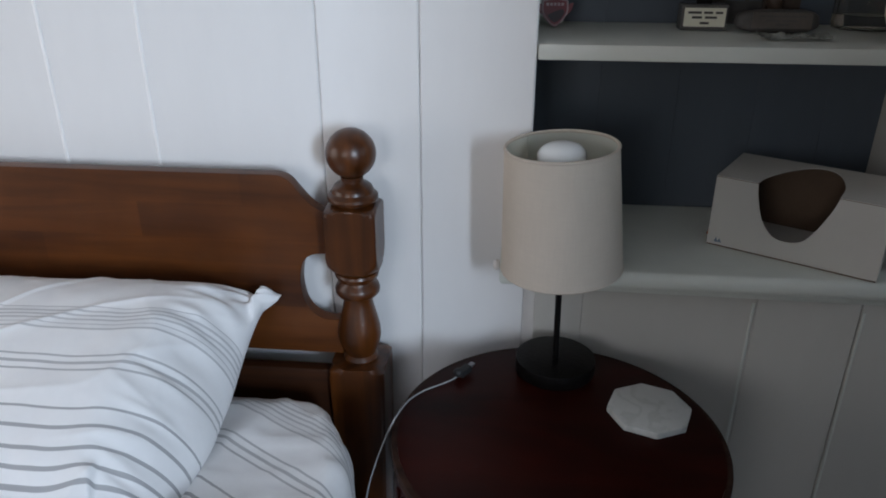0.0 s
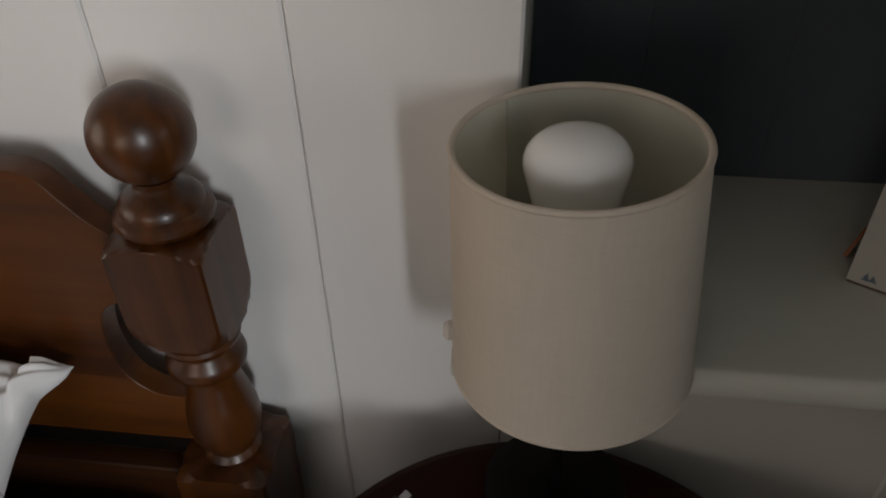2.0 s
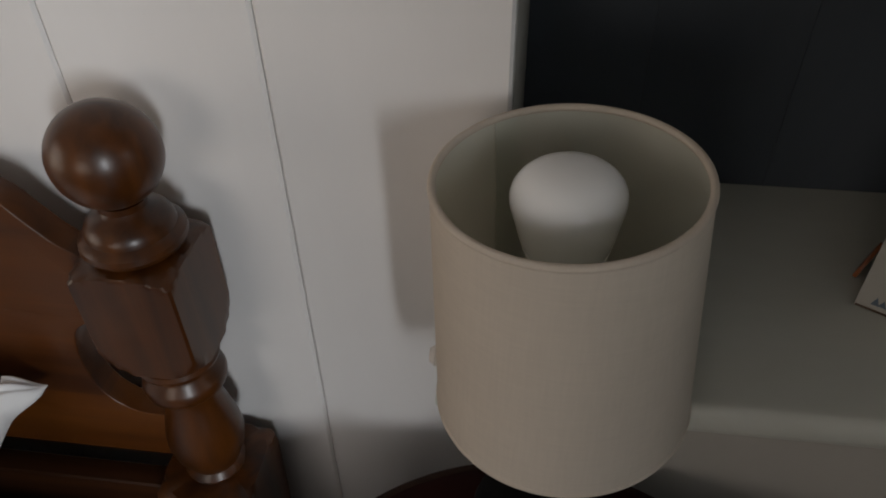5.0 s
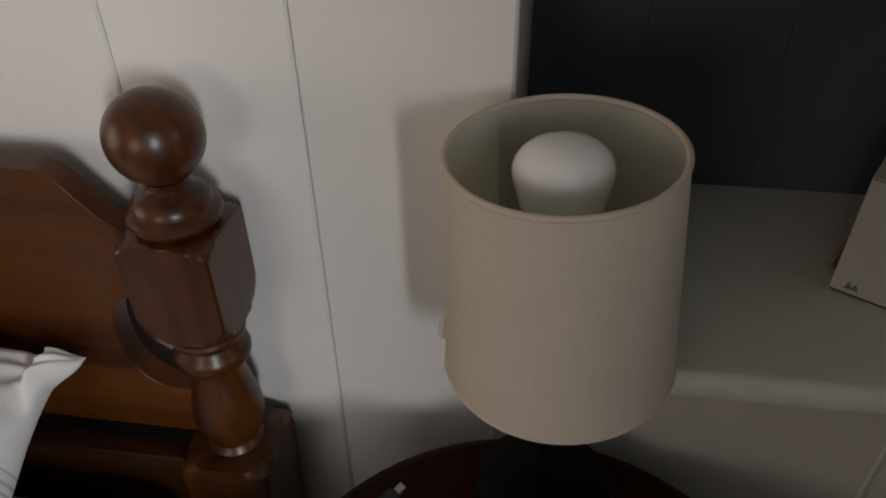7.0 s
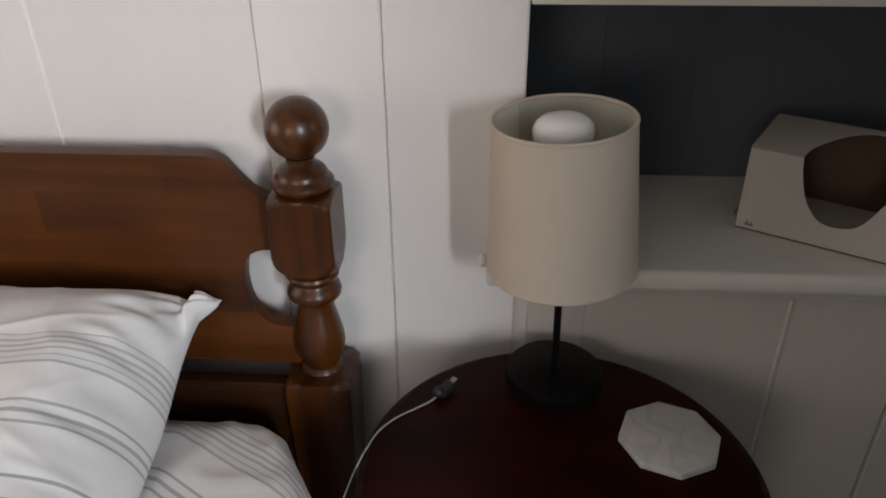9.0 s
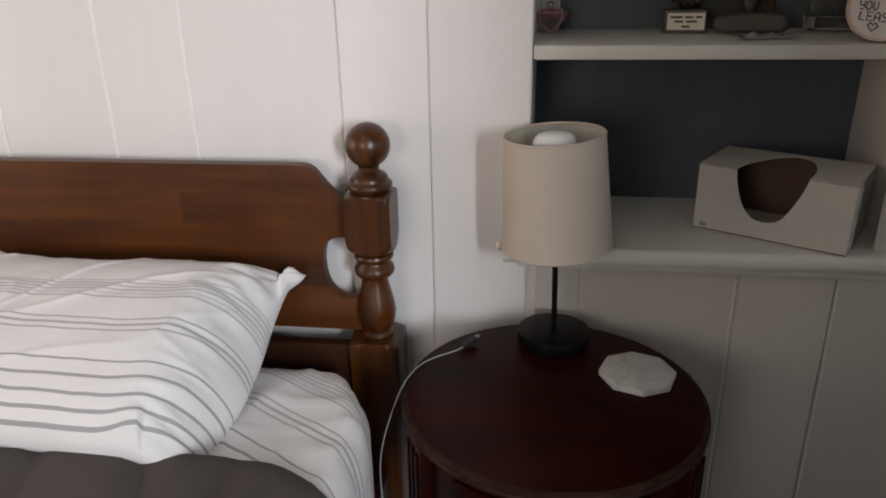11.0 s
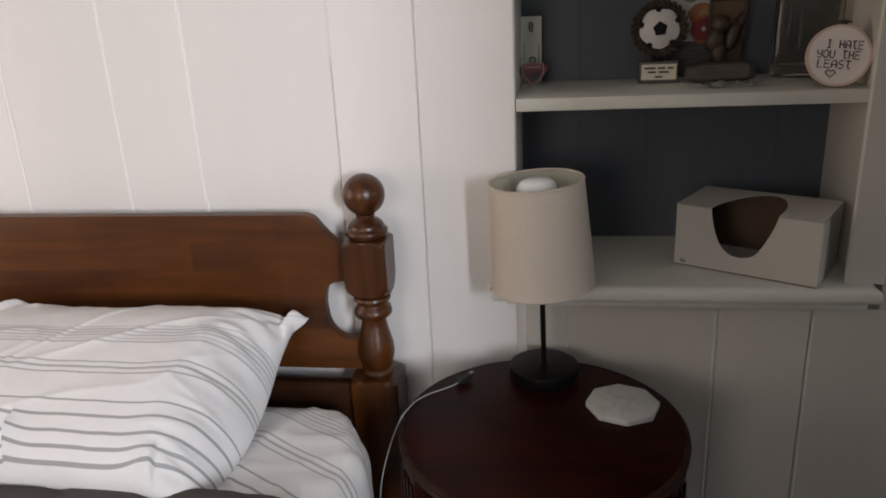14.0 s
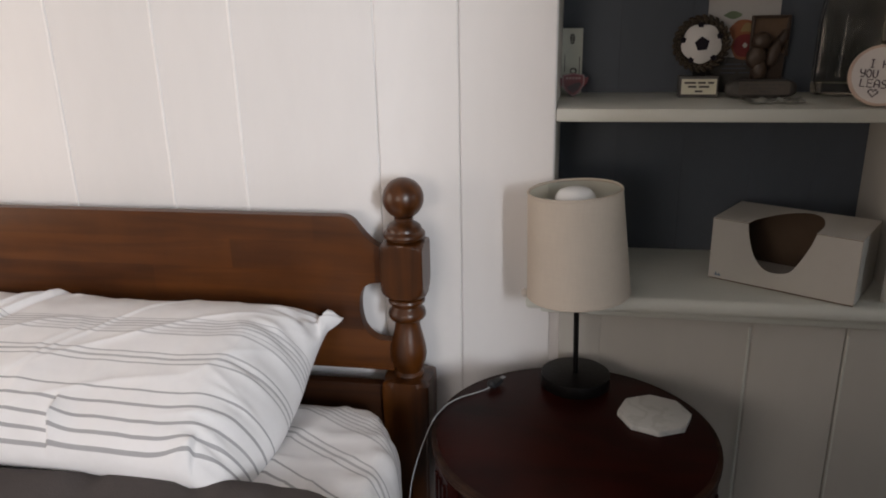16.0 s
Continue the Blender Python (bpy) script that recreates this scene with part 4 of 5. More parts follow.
plug = part("plug", place_mesh(box(-0.0058, 0.0058, -0.0044, 0.0044, -0.004, 0.017), turn), M_PLUG, cable, "dark moulded plug", smooth=35, bevel=0.0018, segments=3)
part("strain_relief", place_mesh(ball((0.001, 0.0035, -0.0035), 0.0066, 1.0, 20, 12), turn), M_PLUG, plug, smooth=True)
part("connector", place_mesh(box(-0.0036, 0.0036, -0.0012, 0.0012, 0.018, 0.0262), turn), M_STEEL, plug, "shiny metal connector", bevel=0.0004)

# ------------------------------------------------------------------ on the ledge
BOX_O, BOX_ANG = (0.4058, 1.1022), -30.5
BW, BD, BH, BT = 0.2149, 0.130, 0.1000, 0.0016
tissue_box = thing("carton", (*BOX_O, LEDGE_Z), "empty white cardboard carton with a cut-out opening, kraft inside", "carton")
to_box = Matrix.Translation((BOX_O[0], BOX_O[1], LEDGE_Z + 0.0004)) @ pose(0, 0, 0, 0, 0, BOX_ANG)


u0, u1 = 0.255 * BW, 0.715 * BW
front_notch = [(p.x, p.y) for p in spline([(u1, BH, 0), (u1 - 0.006, BH * 0.80, 0), (u1 - 0.020, BH * 0.50, 0), (0.56 * BW, BH * 0.325, 0), (0.47 * BW, BH * 0.275, 0), (0.385 * BW, BH * 0.32, 0), (u0 + 0.012, BH * 0.52, 0), (u0 + 0.003, BH * 0.80, 0), (u0, BH, 0)], 6)]
top_notch = [(p.x, p.y) for p in spline([(u0, 0, 0), (u0 + 0.004, BD * 0.24, 0), (u0 + 0.020, BD * 0.56, 0), (u0 + 0.038, BD * 0.78, 0), (0.52 * BW, BD * 0.88, 0), (0.60 * BW, BD * 0.84, 0), (0.665 * BW, BD * 0.66, 0), (u1 - 0.001, BD * 0.34, 0), (u1, 0, 0)], 6)]
panels = {
    "front_panel": ([(0, 0), (BW, 0), (BW, BH)] + front_notch + [(0, BH)], pose(0, 0, 0)),
    "back_panel": ([(0, 0), (BW, 0), (BW, BH), (0, BH)], pose(BW, BD, 0, 0, 0, 180)),
    "left_panel": ([(BT + 0.0001, 0), (BD - BT - 0.0001, 0), (BD - BT - 0.0001, BH), (BT + 0.0001, BH)], pose(0, BD, 0, 0, 0, -90)),
    "right_panel": ([(BT + 0.0001, 0), (BD - BT - 0.0001, 0), (BD - BT - 0.0001, BH), (BT + 0.0001, BH)], pose(BW, 0, 0, 0, 0, 90)),
    "top_panel": ([(0, 0)] + top_notch + [(BW, 0), (BW, BD), (0, BD)], pose(0, 0, BH + BT + 0.0001)),
    "bottom_panel": ([(0, 0), (BW, 0), (BW, BD), (0, BD)], pose(0, 0, 0)),
}
for name, (outline, flat) in panels.items():
    for ply in (0, 1):
        if name in ("top_panel", "bottom_panel"):
            sgn = -1 if name == "top_panel" else 1
            bm = bmesh.new()
            lo = [bm.verts.new((x, y, sgn * ply * BT / 2)) for x, y in outline]
            hi = [bm.verts.new((x, y, sgn * (ply + 1) * BT / 2)) for x, y in outline]
            bm.faces.new(lo)
            bm.faces.new(hi[::-1])
            for i in range(len(lo)):
                j = (i + 1) % len(lo)
                bm.faces.new((lo[i], hi[i], hi[j], lo[j]))
        else:
            bm = prism(outline, ply * BT / 2, (ply + 1) * BT / 2)
        inner = M_CARD if name == "bottom_panel" else M_KRAFT
        outer = part(name, place_mesh(bm, to_box @ flat), M_CARD, tissue_box) if ply == 0 else part("inner_ply", place_mesh(bm, to_box @ flat), inner, outer, "brown kraft inner ply")
part("bottom_edge", place_mesh(box(0.0005, BW - 0.0005, -0.0006, 0.0, 0.0, 0.0014), to_box), M_KRAFT, tissue_box, "dark line along the bottom front edge")
mark = bmesh.new()
for k, (a, b, c) in enumerate((((0.0095, 0.0055), (0.0150, 0.0055), (0.0122, 0.0128)), ((0.0142, 0.0060), (0.0200, 0.0055), (0.0168, 0.0115)))):
    prism([a, b, c], -0.0005, 0.0, mark)
part("printed_mark", place_mesh(mark, to_box), M_LOGO, tissue_box, "small pale blue printed mark")

tagged(link("guitar_pick", place_mesh(prism([(p.x, p.y) for p in spline([(0, 0, 0), (0.020, 0.004, 0), (0.024, 0.018, 0), (0.010, 0.030, 0), (0.0, 0.014, 0), (0, 0, 0)], 5)][:-1], 0, 0.003), pose(0.4135, 1.128, LEDGE_Z + 0.0030, 14, 18, 58)), M_AMBER, smooth=40, bevel=0.0006), "small amber brown plastic scrap beside the carton", "scrap")

# ------------------------------------------------------------------ on the shelf
def shelf_z(y):
    return SHELF_Z + 0.0003 + 0.0078 * (y - (WALL - 0.004)) / (NICHE_B - 0.002 - WALL + 0.004)


def standing(x, y, tilt=0.0, turn=0.0):
    """Frame at a place on the shelf: x along it, y to the back, z up."""
    return Matrix.Translation((x, y, shelf_z(y))) @ pose(0, 0, 0, 0, 0, turn) @ pose(0, 0, 0, tilt, 0, 0)


def bars(rows, h, y, m, mat, owner, name="print_line"):
    """Writing that cannot be read: a bar for each word."""
    for z, words in rows:
        for a, b in words:
            part(name, place_mesh(box(a, b, y - 0.0004, y, z - h / 2, z + h / 2), m), mat, owner)


# pale card in the corner
m = standing(0.1725, 1.226, -4)
card = thing("gift_card", (0.1725, 1.226, shelf_z(1.226)), "narrow pale green card with a small dark emblem, leaning back", "card")
part("card_board", place_mesh(box(-0.0178, 0.0178, 0, 0.003, 0, 0.110), m), M_MINT, card, bevel=0.0006)
emblem = bmesh.new()
for z, r in ((0.0860, 0.0022), (0.0902, 0.0029), (0.0946, 0.0031), (0.0988, 0.0024)):
    for side in (-1, 1):
        prism([(side * r * 0.85 + r * 0.62 * math.cos(k * math.pi / 5), z + r * 0.75 * math.sin(k * math.pi / 5)) for k in range(10)], -0.0005, -0.0001, emblem)
prism([(-0.0004, 0.0835), (0.0004, 0.0835), (0.0004, 0.1015), (-0.0004, 0.1015)], -0.0006, -0.0001, emblem)
part("emblem", place_mesh(emblem, m), M_INK, card, "small dark leaf emblem")
bars([(0.052, [(-0.0125, -0.0115)]), (0.048, [(0.0125, 0.0137)])], 0.030, -0.0002, m, M_INK, card, "printed_line")

# red shield badge
m = standing(0.1765, 1.190, -16, 4) @ Matrix.Scale(1.12, 4)
badge = thing("badge", (0.1755, 1.196, shelf_z(1.196)), "red enamel shield badge with a dull metal rim", "badge")
shield = [(p.x, p.y) for p in spline([(-0.0165, 0.034, 0), (-0.0165, 0.020, 0), (-0.010, 0.009, 0), (0.0, 0.0015, 0), (0.010, 0.009, 0), (0.0165, 0.020, 0), (0.0165, 0.034, 0)], 5)] + [(0.0, 0.037)]
part("rim", place_mesh(prism(shield, 0, 0.004), m), M_PINKISH, badge, "dull metal rim", bevel=0.0008)
part("enamel", place_mesh(prism([(x * 0.86, 0.0195 + (z - 0.0195) * 0.87) for x, z in shield], -0.0012, 0.001), m), M_RED, badge, "red enamel field")
part("lower_field", place_mesh(prism([(-0.0095, 0.0150), (0.0010, 0.0205), (0.0095, 0.0225), (0.0120, 0.0190), (0.0078, 0.0112), (0.0, 0.0058), (-0.0060, 0.0098)], -0.0016, 0.0), m), M_DARKRED, badge, "dark lower part of the shield")
for s in (-1, 1):
    part("wing", place_mesh(prism([(s * 0.016, 0.029), (s * 0.0235, 0.031), (s * 0.021, 0.022), (s * 0.0165, 0.016)], 0.001, 0.0035), m), M_RED, badge)
part("loop", place_mesh(tube([(0.0045 * math.cos(a), 0.002, 0.040 + 0.0038 * math.sin(a)) for a in [k * math.pi / 6 for k in range(13)]], 0.0011, 8), m), M_INK, badge)
bars([(0.0285, [(-0.011, -0.0075), (-0.0062, -0.003), (-0.0015, 0.0015), (0.003, 0.0062), (0.0075, 0.011)])], 0.0034, -0.0012, m, M_PINKISH, badge, "raised_letter_bar")

# football trophy
m = standing(0.3785, 1.196, 0, -2)
trophy = thing("football_trophy", (0.3785, 1.196, shelf_z(1.196)), "trophy, white football in a bronze wreath on dark stone", "trophy")
base = part("base", place_mesh(box(-0.0310, 0.0310, -0.012, 0.016, 0, 0.0335), m), M_SLATE, trophy, "dark grey stone block base", bevel=0.0015)
part("plaque", place_mesh(box(-0.0268, 0.0278, -0.0135, -0.0118, 0.0050, 0.0295), m), M_PLAQUE, base, "cream plaque with three lines of print")
bars([(0.0235, [(-0.0225, -0.0045), (-0.0015, 0.0105), (0.0140, 0.0235)]), (0.0172, [(-0.0165, -0.0035), (0.0005, 0.0165)]), (0.0098, [(-0.0055, 0.0065)])], 0.0030, -0.0138, m, M_INK, base)


def wreath():
    bm = bmesh.new()
    c = Vector((0.0, 0.002, 0.0845))
    tube([c + Vector((0.0385 * math.cos(a), 0, 0.0385 * math.sin(a))) for a in [k * math.pi / 20 for k in range(41)]], 0.0042, 8, bm)
    for k in range(26):
        for side in (-1, 0, 1):
            a = 2 * math.pi * (k + 0.3 * side) / 26
            r = 0.0385 + 0.0042 * side
            leaf = bmesh.new()
            bmesh.ops.create_icosphere(leaf, subdivisions=1, radius=1)
            t = Matrix.Translation(c + Vector((r * math.cos(a), -0.0035 - 0.001 * (side == 0), r * math.sin(a)))) @ pose(0, 0, 0, 0, -math.degrees(a) + 90 + 25 * side, 0)
            bmesh.ops.transform(leaf, matrix=t @ Matrix.Diagonal((0.0056, 0.0026, 0.0028, 1)), verts=leaf.verts)
            me = bpy.data.meshes.new("leaf")
            leaf.to_mesh(me)
            bm.from_mesh(me)
            bpy.data.meshes.remove(me)
            leaf.free()
    return bm


part("wreath", place_mesh(wreath(), m), M_BRONZE, trophy, "dark bronze laurel wreath", smooth=60)
lobes = []
for k in range(60):
    a = 2 * math.pi * k / 60
    lobes.append((0.0306 + 0.0012 * math.cos(5 * a - math.pi / 2 + math.pi)) * Vector((math.cos(a), math.sin(a))))


def domed(outline, centre, depth):
    bm = bmesh.new()
    n = len(outline)
    rings = []
    for f in (1.0, 0.93, 0.75, 0.5, 0.25):
        y = -depth * (1 - f ** 2) - 0.001
        rings.append([bm.verts.new((centre.x + p.x * f, centre.y + y, centre.z + p.y * f)) for p in outline])
    for a, b in zip(rings, rings[1:]):
        for i in range(n):
            bm.faces.new((a[i], a[(i + 1) % n], b[(i + 1) % n], b[i]))
    bm.faces.new(rings[-1])
    back = [bm.verts.new((v.co.x, centre.y + 0.006, v.co.z)) for v in rings[0]]
    for i in range(n):
        bm.faces.new((rings[0][i], back[i], back[(i + 1) % n], rings[0][(i + 1) % n]))
    bm.faces.new(back)
    return bm


fc = Vector((0.0, -0.003, 0.0845))
foot = part("football", place_mesh(domed(lobes, fc, 0.009), m), M_BALLW, trophy, "white relief football", smooth=45)
pent = [Vector((0.0118 * math.cos(radians(96 + 72 * k)), 0.0118 * math.sin(radians(96 + 72 * k)))) for k in range(5)]
part("pentagon", place_mesh(prism([(fc.x + p.x, fc.z + p.y) for p in pent], -0.0139, -0.0115), m), M_NAVY, foot, "dark pentagon patch")
for k in range(5):
    a = radians(96 + 72 * k)
    c = Vector((fc.x + 0.0292 * math.cos(a), fc.z + 0.0292 * math.sin(a)))
    rim = [(c.x + 0.0052 * math.cos(a + radians(72 * j)), c.y + 0.0052 * math.sin(a + radians(72 * j))) for j in range(5)]
    part("rim_patch", place_mesh(prism(rim, -0.0062, -0.0030), m), M_NAVY, foot, "dark patch at the ball's edge")
part("backplate", place_mesh(prism([(0.037 * math.cos(k * math.pi / 16), 0.0845 + 0.037 * math.sin(k * math.pi / 16)) for k in range(32)], 0.0032, 0.0055), m), M_BLACK, trophy)
part("foot_stub", place_mesh(box(-0.010, 0.010, 0.000, 0.008, 0.033, 0.052), m), M_BLACK, trophy)

# print with fruit, leaning on the back
m = standing(0.456, 1.238, -1.5)
fruit_print = thing("fruit_print", (0.462, 1.238, shelf_z(1.238)), "paper print of a peach and a red fruit, leaning back", "print")
part("sheet", place_mesh(box(-0.063, 0.050, 0, 0.0016, 0, 0.165), m), M_PAPER, fruit_print)
part("printed_ground", place_mesh(box(-0.0625, 0.0495, -0.0003, -0.00005, 0.0005, 0.058), m), M_STONE, fruit_print, "grey printed lower half")


def blob(points, y0, y1):
    return prism([(p.x, p.y) for p in spline([(a, b, 0) for a, b in points + points[:1]], 5)][:-1], y0, y1)


part("printed_leaf", place_mesh(blob([(-0.039, 0.125), (-0.025, 0.132), (-0.009, 0.126), (-0.023, 0.119)], -0.0004, -0.0001), m), M_LEAF, fruit_print)
part("printed_peach", place_mesh(blob([(-0.028, 0.104), (-0.014, 0.117), (0.006, 0.116), (0.014, 0.101), (0.004, 0.086), (-0.018, 0.084)], -0.0004, -0.0001), m), M_PEACH, fruit_print)
part("printed_rind", place_mesh(blob([(-0.023, 0.075), (-0.016, 0.094), (0.002, 0.099), (0.018, 0.090), (0.020, 0.070), (0.006, 0.055), (-0.014, 0.057)], -0.0007, -0.0004), m), M_PEACH, fruit_print)
part("printed_fruit", place_mesh(blob([(-0.020, 0.076), (-0.014, 0.091), (0.002, 0.095), (0.015, 0.087), (0.017, 0.072), (0.005, 0.060), (-0.012, 0.061)], -0.0010, -0.0007), m), M_FRUIT, fruit_print)
part("printed_core", place_mesh(blob([(-0.005, 0.077), (-0.001, 0.0815), (0.003, 0.077), (-0.001, 0.0730)], -0.0013, -0.0010), m), M_PAPER, fruit_print)
part("printed_blush", place_mesh(blob([(-0.010, 0.100), (-0.004, 0.112), (0.005, 0.112), (0.010, 0.101), (0.002, 0.092)], -0.0006, -0.0004), m), M_BLUSH, fruit_print)
bars([(0.047, [(-0.030, -0.004), (0.0, 0.018)]), (0.040, [(-0.034, 0.004)]), (0.033, [(-0.036, -0.012), (-0.006, 0.012)])], 0.0018, -0.0004, m, M_BLUE, fruit_print)

# dark carving and its little frame
m = standing(0.486, 1.207, 0, 4)
carving = thing("carved_ornament", (0.486, 1.207, shelf_z(1.207)), "dark brown carved ornament with a square frame behind", "ornament")
for a, b, c, e in ((-0.028, -0.023, 0.062, 0.126), (0.027, 0.032, 0.062, 0.126), (-0.023, 0.027, 0.121, 0.126), (-0.023, 0.027, 0.0, 0.066)):
    part("frame_bar", place_mesh(box(a, b, 0.006, 0.013, c, e), m), M_BROWN, carving, bevel=0.0012)
part("frame_back", place_mesh(box(-0.023, 0.027, 0.010, 0.0125, 0.066, 0.121), m), M_KRAFT, carving)
for name, c, r, sq in (("carved_knob", (-0.014, -0.006, 0.0875), (0.0140, 0.013, 0.0138), 0), ("carved_body", (-0.020, -0.004, 0.062), (0.0150, 0.012, 0.0190), 14), ("carved_body", (-0.013, -0.004, 0.042), (0.0120, 0.011, 0.0200), -6), ("carved_lobe", (0.006, -0.004, 0.066), (0.0100, 0.010, 0.0235), 12), ("carved_lobe", (0.020, 0.004, 0.088), (0.0085, 0.007, 0.0190), 24)):
    o = ball((0, 0, 0), 1, 1, 24, 16)
    for v in o.verts:
        v.co *= 1 + 0.10 * noise.noise(v.co * 2.2 + Vector(c) * 40)
    part(name, place_mesh(o, m @ Matrix.Translation(c) @ pose(0, 0, 0, 0, sq, 0) @ Matrix.Diagonal((*r, 1))), M_BROWN, carving, smooth=True)
part("carved_foot", place_mesh(lathe([(0.016, 0.0), (0.017, 0.006), (0.010, 0.014), (0.008, 0.036)], (-0.010, 0.0), 24), m), M_BROWN, carving, smooth=40)

# round stone with a label
m = standing(0.474, 1.181, 0, -3)
stone = thing("engraved_stone", (0.474, 1.181, shelf_z(1.181)), "grey rounded stone paperweight with a faint label", "paperweight")
o = ball((0, 0, 0), 1, 1, 36, 22)
for v in o.verts:
    v.co = Vector([math.copysign(abs(a) ** 0.62, a) for a in v.co])
    v.co *= 1 + 0.06 * noise.noise(v.co * 1.7)
part("stone_body", place_mesh(o, m @ Matrix.Translation((0, 0, 0.0150)) @ Matrix.Diagonal((0.054, 0.017, 0.0152, 1))), M_STONE, stone, smooth=True)
part("label", place_mesh(box(-0.036, 0.040, -0.0192, -0.0165, 0.005, 0.0255), m @ pose(0, 0, 0, -6, 0, 0)), M_PLATE, stone, "dull brown engraved plate", bevel=0.0006)
bars([(0.0205, [(-0.028, 0.030)]), (0.0150, [(-0.020, -0.002), (0.002, 0.020)]), (0.0100, [(-0.006, 0.010)])], 0.0018, -0.0194, m @ pose(0, 0, 0, -6, 0, 0), M_STONE, stone)

# empty sweet wrapper
def wrapper():
    bm = bmesh.new()
    rows = []
    for i in range(25):
        u = i / 24 * 2 - 1
        w = 0.007 + 0.0055 * abs(u) ** 3
        row = []
        for j in range(7):
            v = j / 6 * 2 - 1
            z = 0.0042 + 0.0036 * (1 - v * v) * (1 - u * u) + 0.0048 * noise.noise(Vector((u * 5, v * 3, 1.5))) + 0.004 * abs(u) ** 4
            row.append((u * 0.045, v * w, max(0.0006, z)))
        rows.append(row)
    top = [[bm.verts.new(p) for p in r] for r in rows]
    low = [[bm.verts.new((p[0], p[1], p[2] - 0.0005)) for p in r] for r in rows]
    for g, flip in ((top, 0), (low, 1)):
        for a, b in zip(g, g[1:]):
            for j in range(6):
                q = (a[j], a[j + 1], b[j + 1], b[j])
                bm.faces.new(q[::-1] if flip else q)
    edge_t = [r[0] for r in top] + top[-1][1:] + [r[-1] for r in reversed(top[:-1])] + top[0][-2:0:-1]
    edge_l = [r[0] for r in low] + low[-1][1:] + [r[-1] for r in reversed(low[:-1])] + low[0][-2:0:-1]
    for i in range(len(edge_t)):
        j = (i + 1) % len(edge_t)
        bm.faces.new((edge_t[i], edge_l[i], edge_l[j], edge_t[j]))
    return bm


tagged(link("sweet_wrapper", place_mesh(wrapper(), standing(0.480, 1.126, 2, 2)), M_FOIL, smooth=40), "crumpled empty foil wrapper lying on the shelf", "wrapper")

# glass jar
jx, jy = 0.6105, 1.2150
jz = shelf_z(jy)
jar = thing("glass_jar", (jx, jy, jz), "large faceted clear glass jar in the corner of the shelf", "jar")
outer = [(0.046, 0.0), (0.0525, 0.002), (0.0540, 0.008), (0.0542, 0.02), (0.0540, 0.07), (0.0530, 0.118), (0.0490, 0.146), (0.036, 0.164), (0.0285, 0.174), (0.0285, 0.190), (0.0310, 0.192), (0.0310, 0.198)]
inner = [(0.0292, 0.198), (0.0268, 0.192), (0.0268, 0.174), (0.0342, 0.1625), (0.0470, 0.1445), (0.0511, 0.117), (0.0521, 0.07), (0.0522, 0.02), (0.049, 0.0205), (0.001, 0.0200)]


def faceted_jar(profile):
    """A jar of oblong plan with broad chamfered corners, from (radius, z) pairs."""
    corners = []
    for sx, sy, swap in ((1, 1, 0), (-1, 1, 1), (-1, -1, 0), (1, -1, 1)):
        near, far = (0.0505, 0.0085), (0.0200, 0.0305)
        corners += [(sx * x, sy * y) for x, y in ((far, near) if swap else (near, far))]
    plan = []
    for k, (x, y) in enumerate(corners):
        # ease each corner with four points
        px, py = corners[k - 1]
        nx, ny = corners[(k + 1) % 8]
        for w in (0.16, 0.05):
            plan.append((x + (px - x) * w, y + (py - y) * w))
        for w in (0.05, 0.16):
            plan.append((x + (nx - x) * w, y + (ny - y) * w))
    bm = bmesh.new()
    rings = [[bm.verts.new((jx + x * r / 0.054, jy + y * r / 0.054, z)) for x, y in plan] for r, z in profile]
    for a, b in zip(rings, rings[1:]):
        for k in range(len(plan)):
            bm.faces.new((a[k], a[(k + 1) % len(plan)], b[(k + 1) % len(plan)], b[k]))
    return bm


jb = faceted_jar([(0.001, 0.0)] + outer + inner)
body = part("jar_body", place_mesh(jb, Matrix.Translation((0, 0, jz))), M_GLASSY, jar, "clear slightly smoky glass", smooth=40)

# embroidery hoop
m = standing(0.6190, 1.092, -12, -6) @ Matrix.Translation((0, 0, 0.0455)) @ pose(0, 0, 0, 0, 5, 0)
hoop = thing("embroidery_hoop", (0.6220, 1.094, shelf_z(1.094)), "round wooden embroidery hoop with a stitched plum motto", "embroidery")
HR = 0.0440


def hoop_ring():
    bm = bmesh.new()
    prof = [(HR - 0.0035, -0.004), (HR, -0.004), (HR, 0.004), (HR - 0.0035, 0.004)]
    n = 72
    rings = [[bm.verts.new((r * math.cos(2 * math.pi * i / n), y, r * math.sin(2 * math.pi * i / n))) for r, y in prof] for i in range(n)]
    for i in range(n):
        a, b = rings[i], rings[(i + 1) % n]
        for k in range(4):
            bm.faces.new((a[k], a[(k + 1) % 4], b[(k + 1) % 4], b[k]))
    return bm


part("hoop_ring", place_mesh(hoop_ring(), m), M_HOOP, hoop, "pale wooden ring", smooth=40)
cloth = part("cloth", place_mesh(prism([((HR - 0.0032) * math.cos(k * math.pi / 32), (HR - 0.0032) * math.sin(k * math.pi / 32)) for k in range(64)], -0.0032, -0.0016), m), M_LINEN, hoop, "off-white linen")
part("clamp", place_mesh(box(-0.0045, 0.0055, -0.003, 0.003, HR - 0.001, HR + 0.007), m), M_BRONZE, hoop, "small dull metal clamp", bevel=0.0008)
part("screw", place_mesh(tube([(-0.009, 0, HR + 0.0045), (0.011, 0, HR + 0.0045)], 0.0014, 10), m), M_BRONZE, hoop, smooth=True)


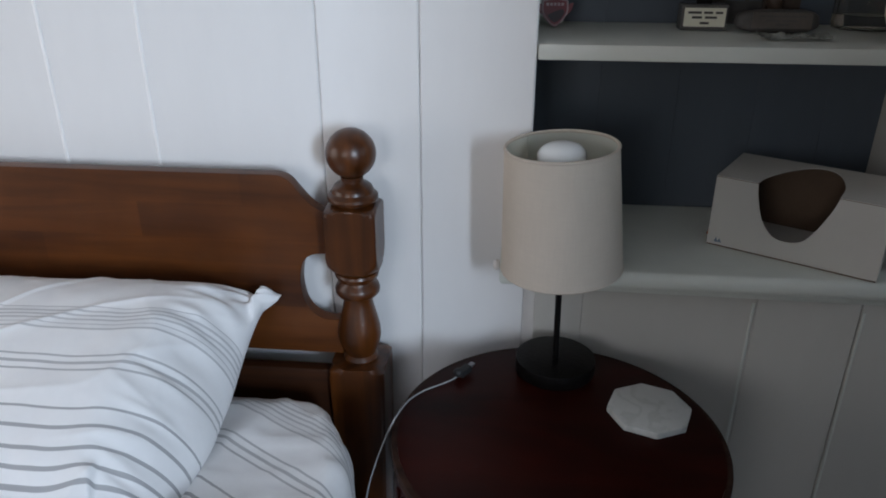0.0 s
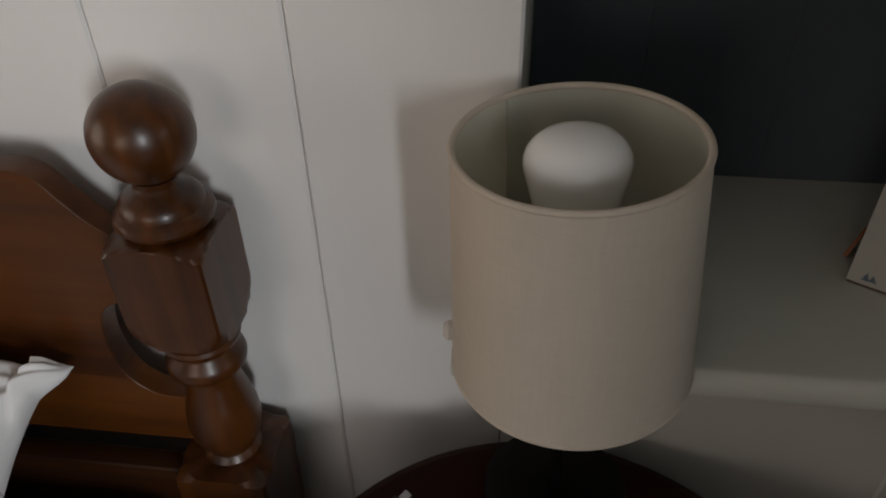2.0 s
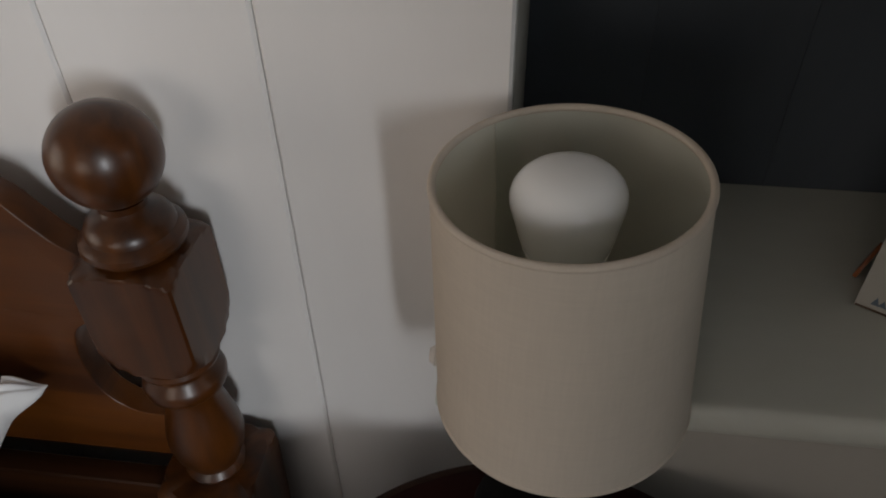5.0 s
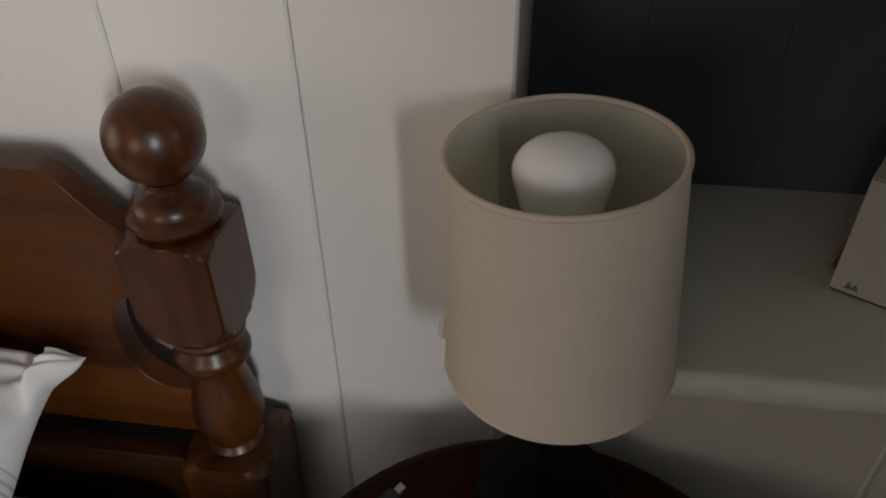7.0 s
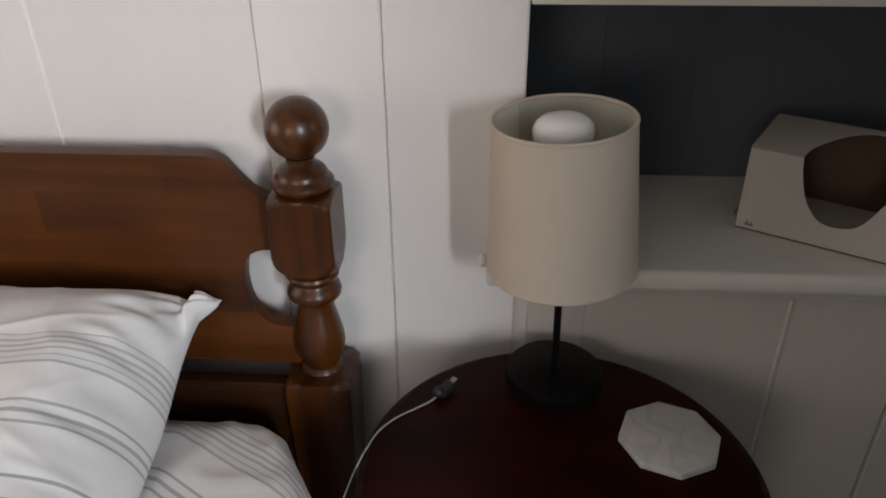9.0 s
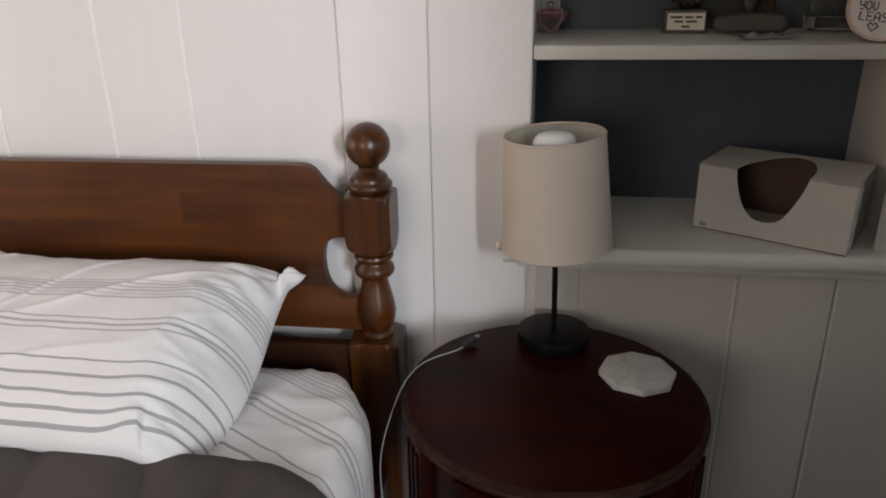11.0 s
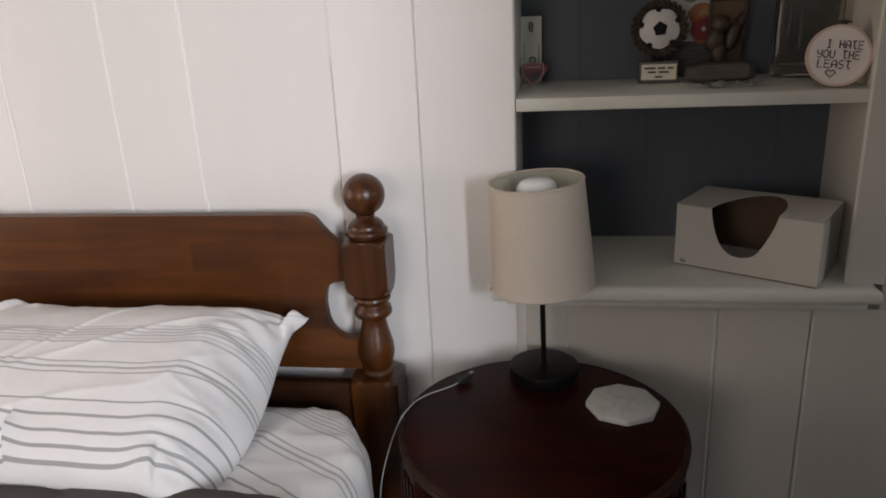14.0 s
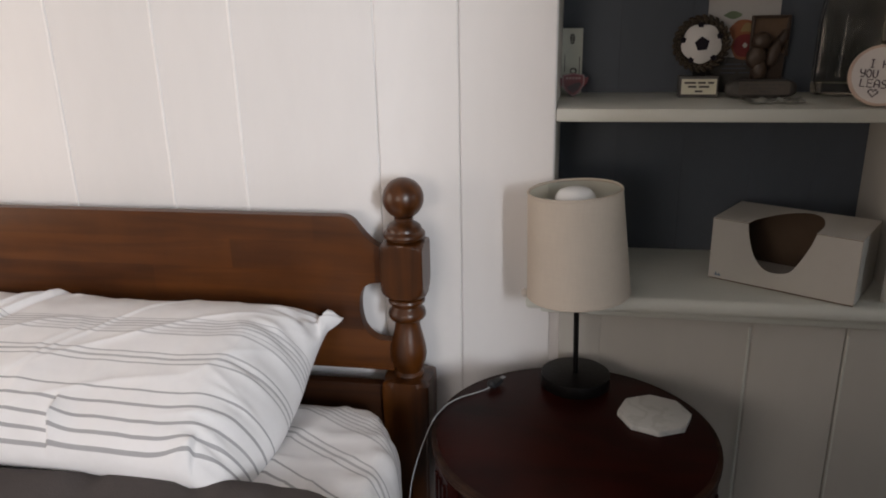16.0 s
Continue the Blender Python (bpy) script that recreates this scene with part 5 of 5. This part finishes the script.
GLYPHS = {
    "I": [[(0.5, 0), (0.5, 1)], [(0.15, 1), (0.85, 1)], [(0.15, 0), (0.85, 0)]],
    "H": [[(0.05, 0), (0, 1)], [(1, 0), (0.95, 1)], [(0, 0.5), (1, 0.5)]],
    "A": [[(0, 0), (0, 0.7), (0.3, 1), (0.7, 1), (1, 0.7), (1, 0)], [(0, 0.42), (1, 0.42)]],
    "T": [[(0.0, 1), (1, 1)], [(0.4, 1), (0.4, 0.25), (0.6, 0), (1, 0.02)]],
    "E": [[(1, 1), (0, 1), (0, 0), (1, 0)], [(0, 0.52), (0.85, 0.52)]],
    "Y": [[(0, 1), (0, 0.62), (0.3, 0.45), (1, 0.5)], [(1, 1), (1, 0.2), (0.7, 0), (0.1, 0.05)]],
    "O": [[(0.3, 0), (0, 0.3), (0, 0.7), (0.3, 1), (0.7, 1), (1, 0.7), (1, 0.3), (0.7, 0), (0.3, 0)]],
    "U": [[(0, 1), (0, 0.25), (0.3, 0), (0.7, 0), (1, 0.25), (1, 1)]],
    "L": [[(0.1, 1), (0, 0), (0.9, 0)]],
    "S": [[(1, 1), (0.3, 1), (0, 0.8), (0.2, 0.55), (0.8, 0.45), (1, 0.2), (0.7, 0), (0, 0)]],
}


def stitched(text, x0, x1, z0, z1):
    """A line of hand-stitched capitals, each a few backstitched threads."""
    bm = bmesh.new()
    step = (x1 - x0) / (len(text) - 0.3)
    for k, ch in enumerate(text):
        for line in GLYPHS.get(ch, ()):
            pts = [m @ Vector((x0 + step * (k + 0.70 * u), -0.0036, z0 + (z1 - z0) * v)) for u, v in line]
            tube(pts, 0.00085, 6, bm)
    return bm


for text, x0, x1, z0, z1 in (("I HATE", -0.0180, 0.0300, 0.0105, 0.0215), ("YOU THE", -0.0290, 0.0275, -0.0040, 0.0070), ("LEAST", -0.0270, 0.0175, -0.0180, -0.0070)):
    part("stitched_line", stitched(text, x0, x1, z0, z1), M_THREAD, cloth, "plum stitched words " + text)
HEART = ["0110110", "1001001", "1000001", "0100010", "0010100", "0001000"]
hb = bmesh.new()
for r, line in enumerate(HEART):
    for c, ch in enumerate(line):
        if ch == "1":
            box(-0.0150 + c * 0.0020, -0.0130 + c * 0.0020, -0.0037, -0.0031, -0.0225 - r * 0.0020, -0.0205 - r * 0.0020, hb)
part("stitched_heart", place_mesh(hb, m), M_THREAD, cloth, "stitched heart outline")
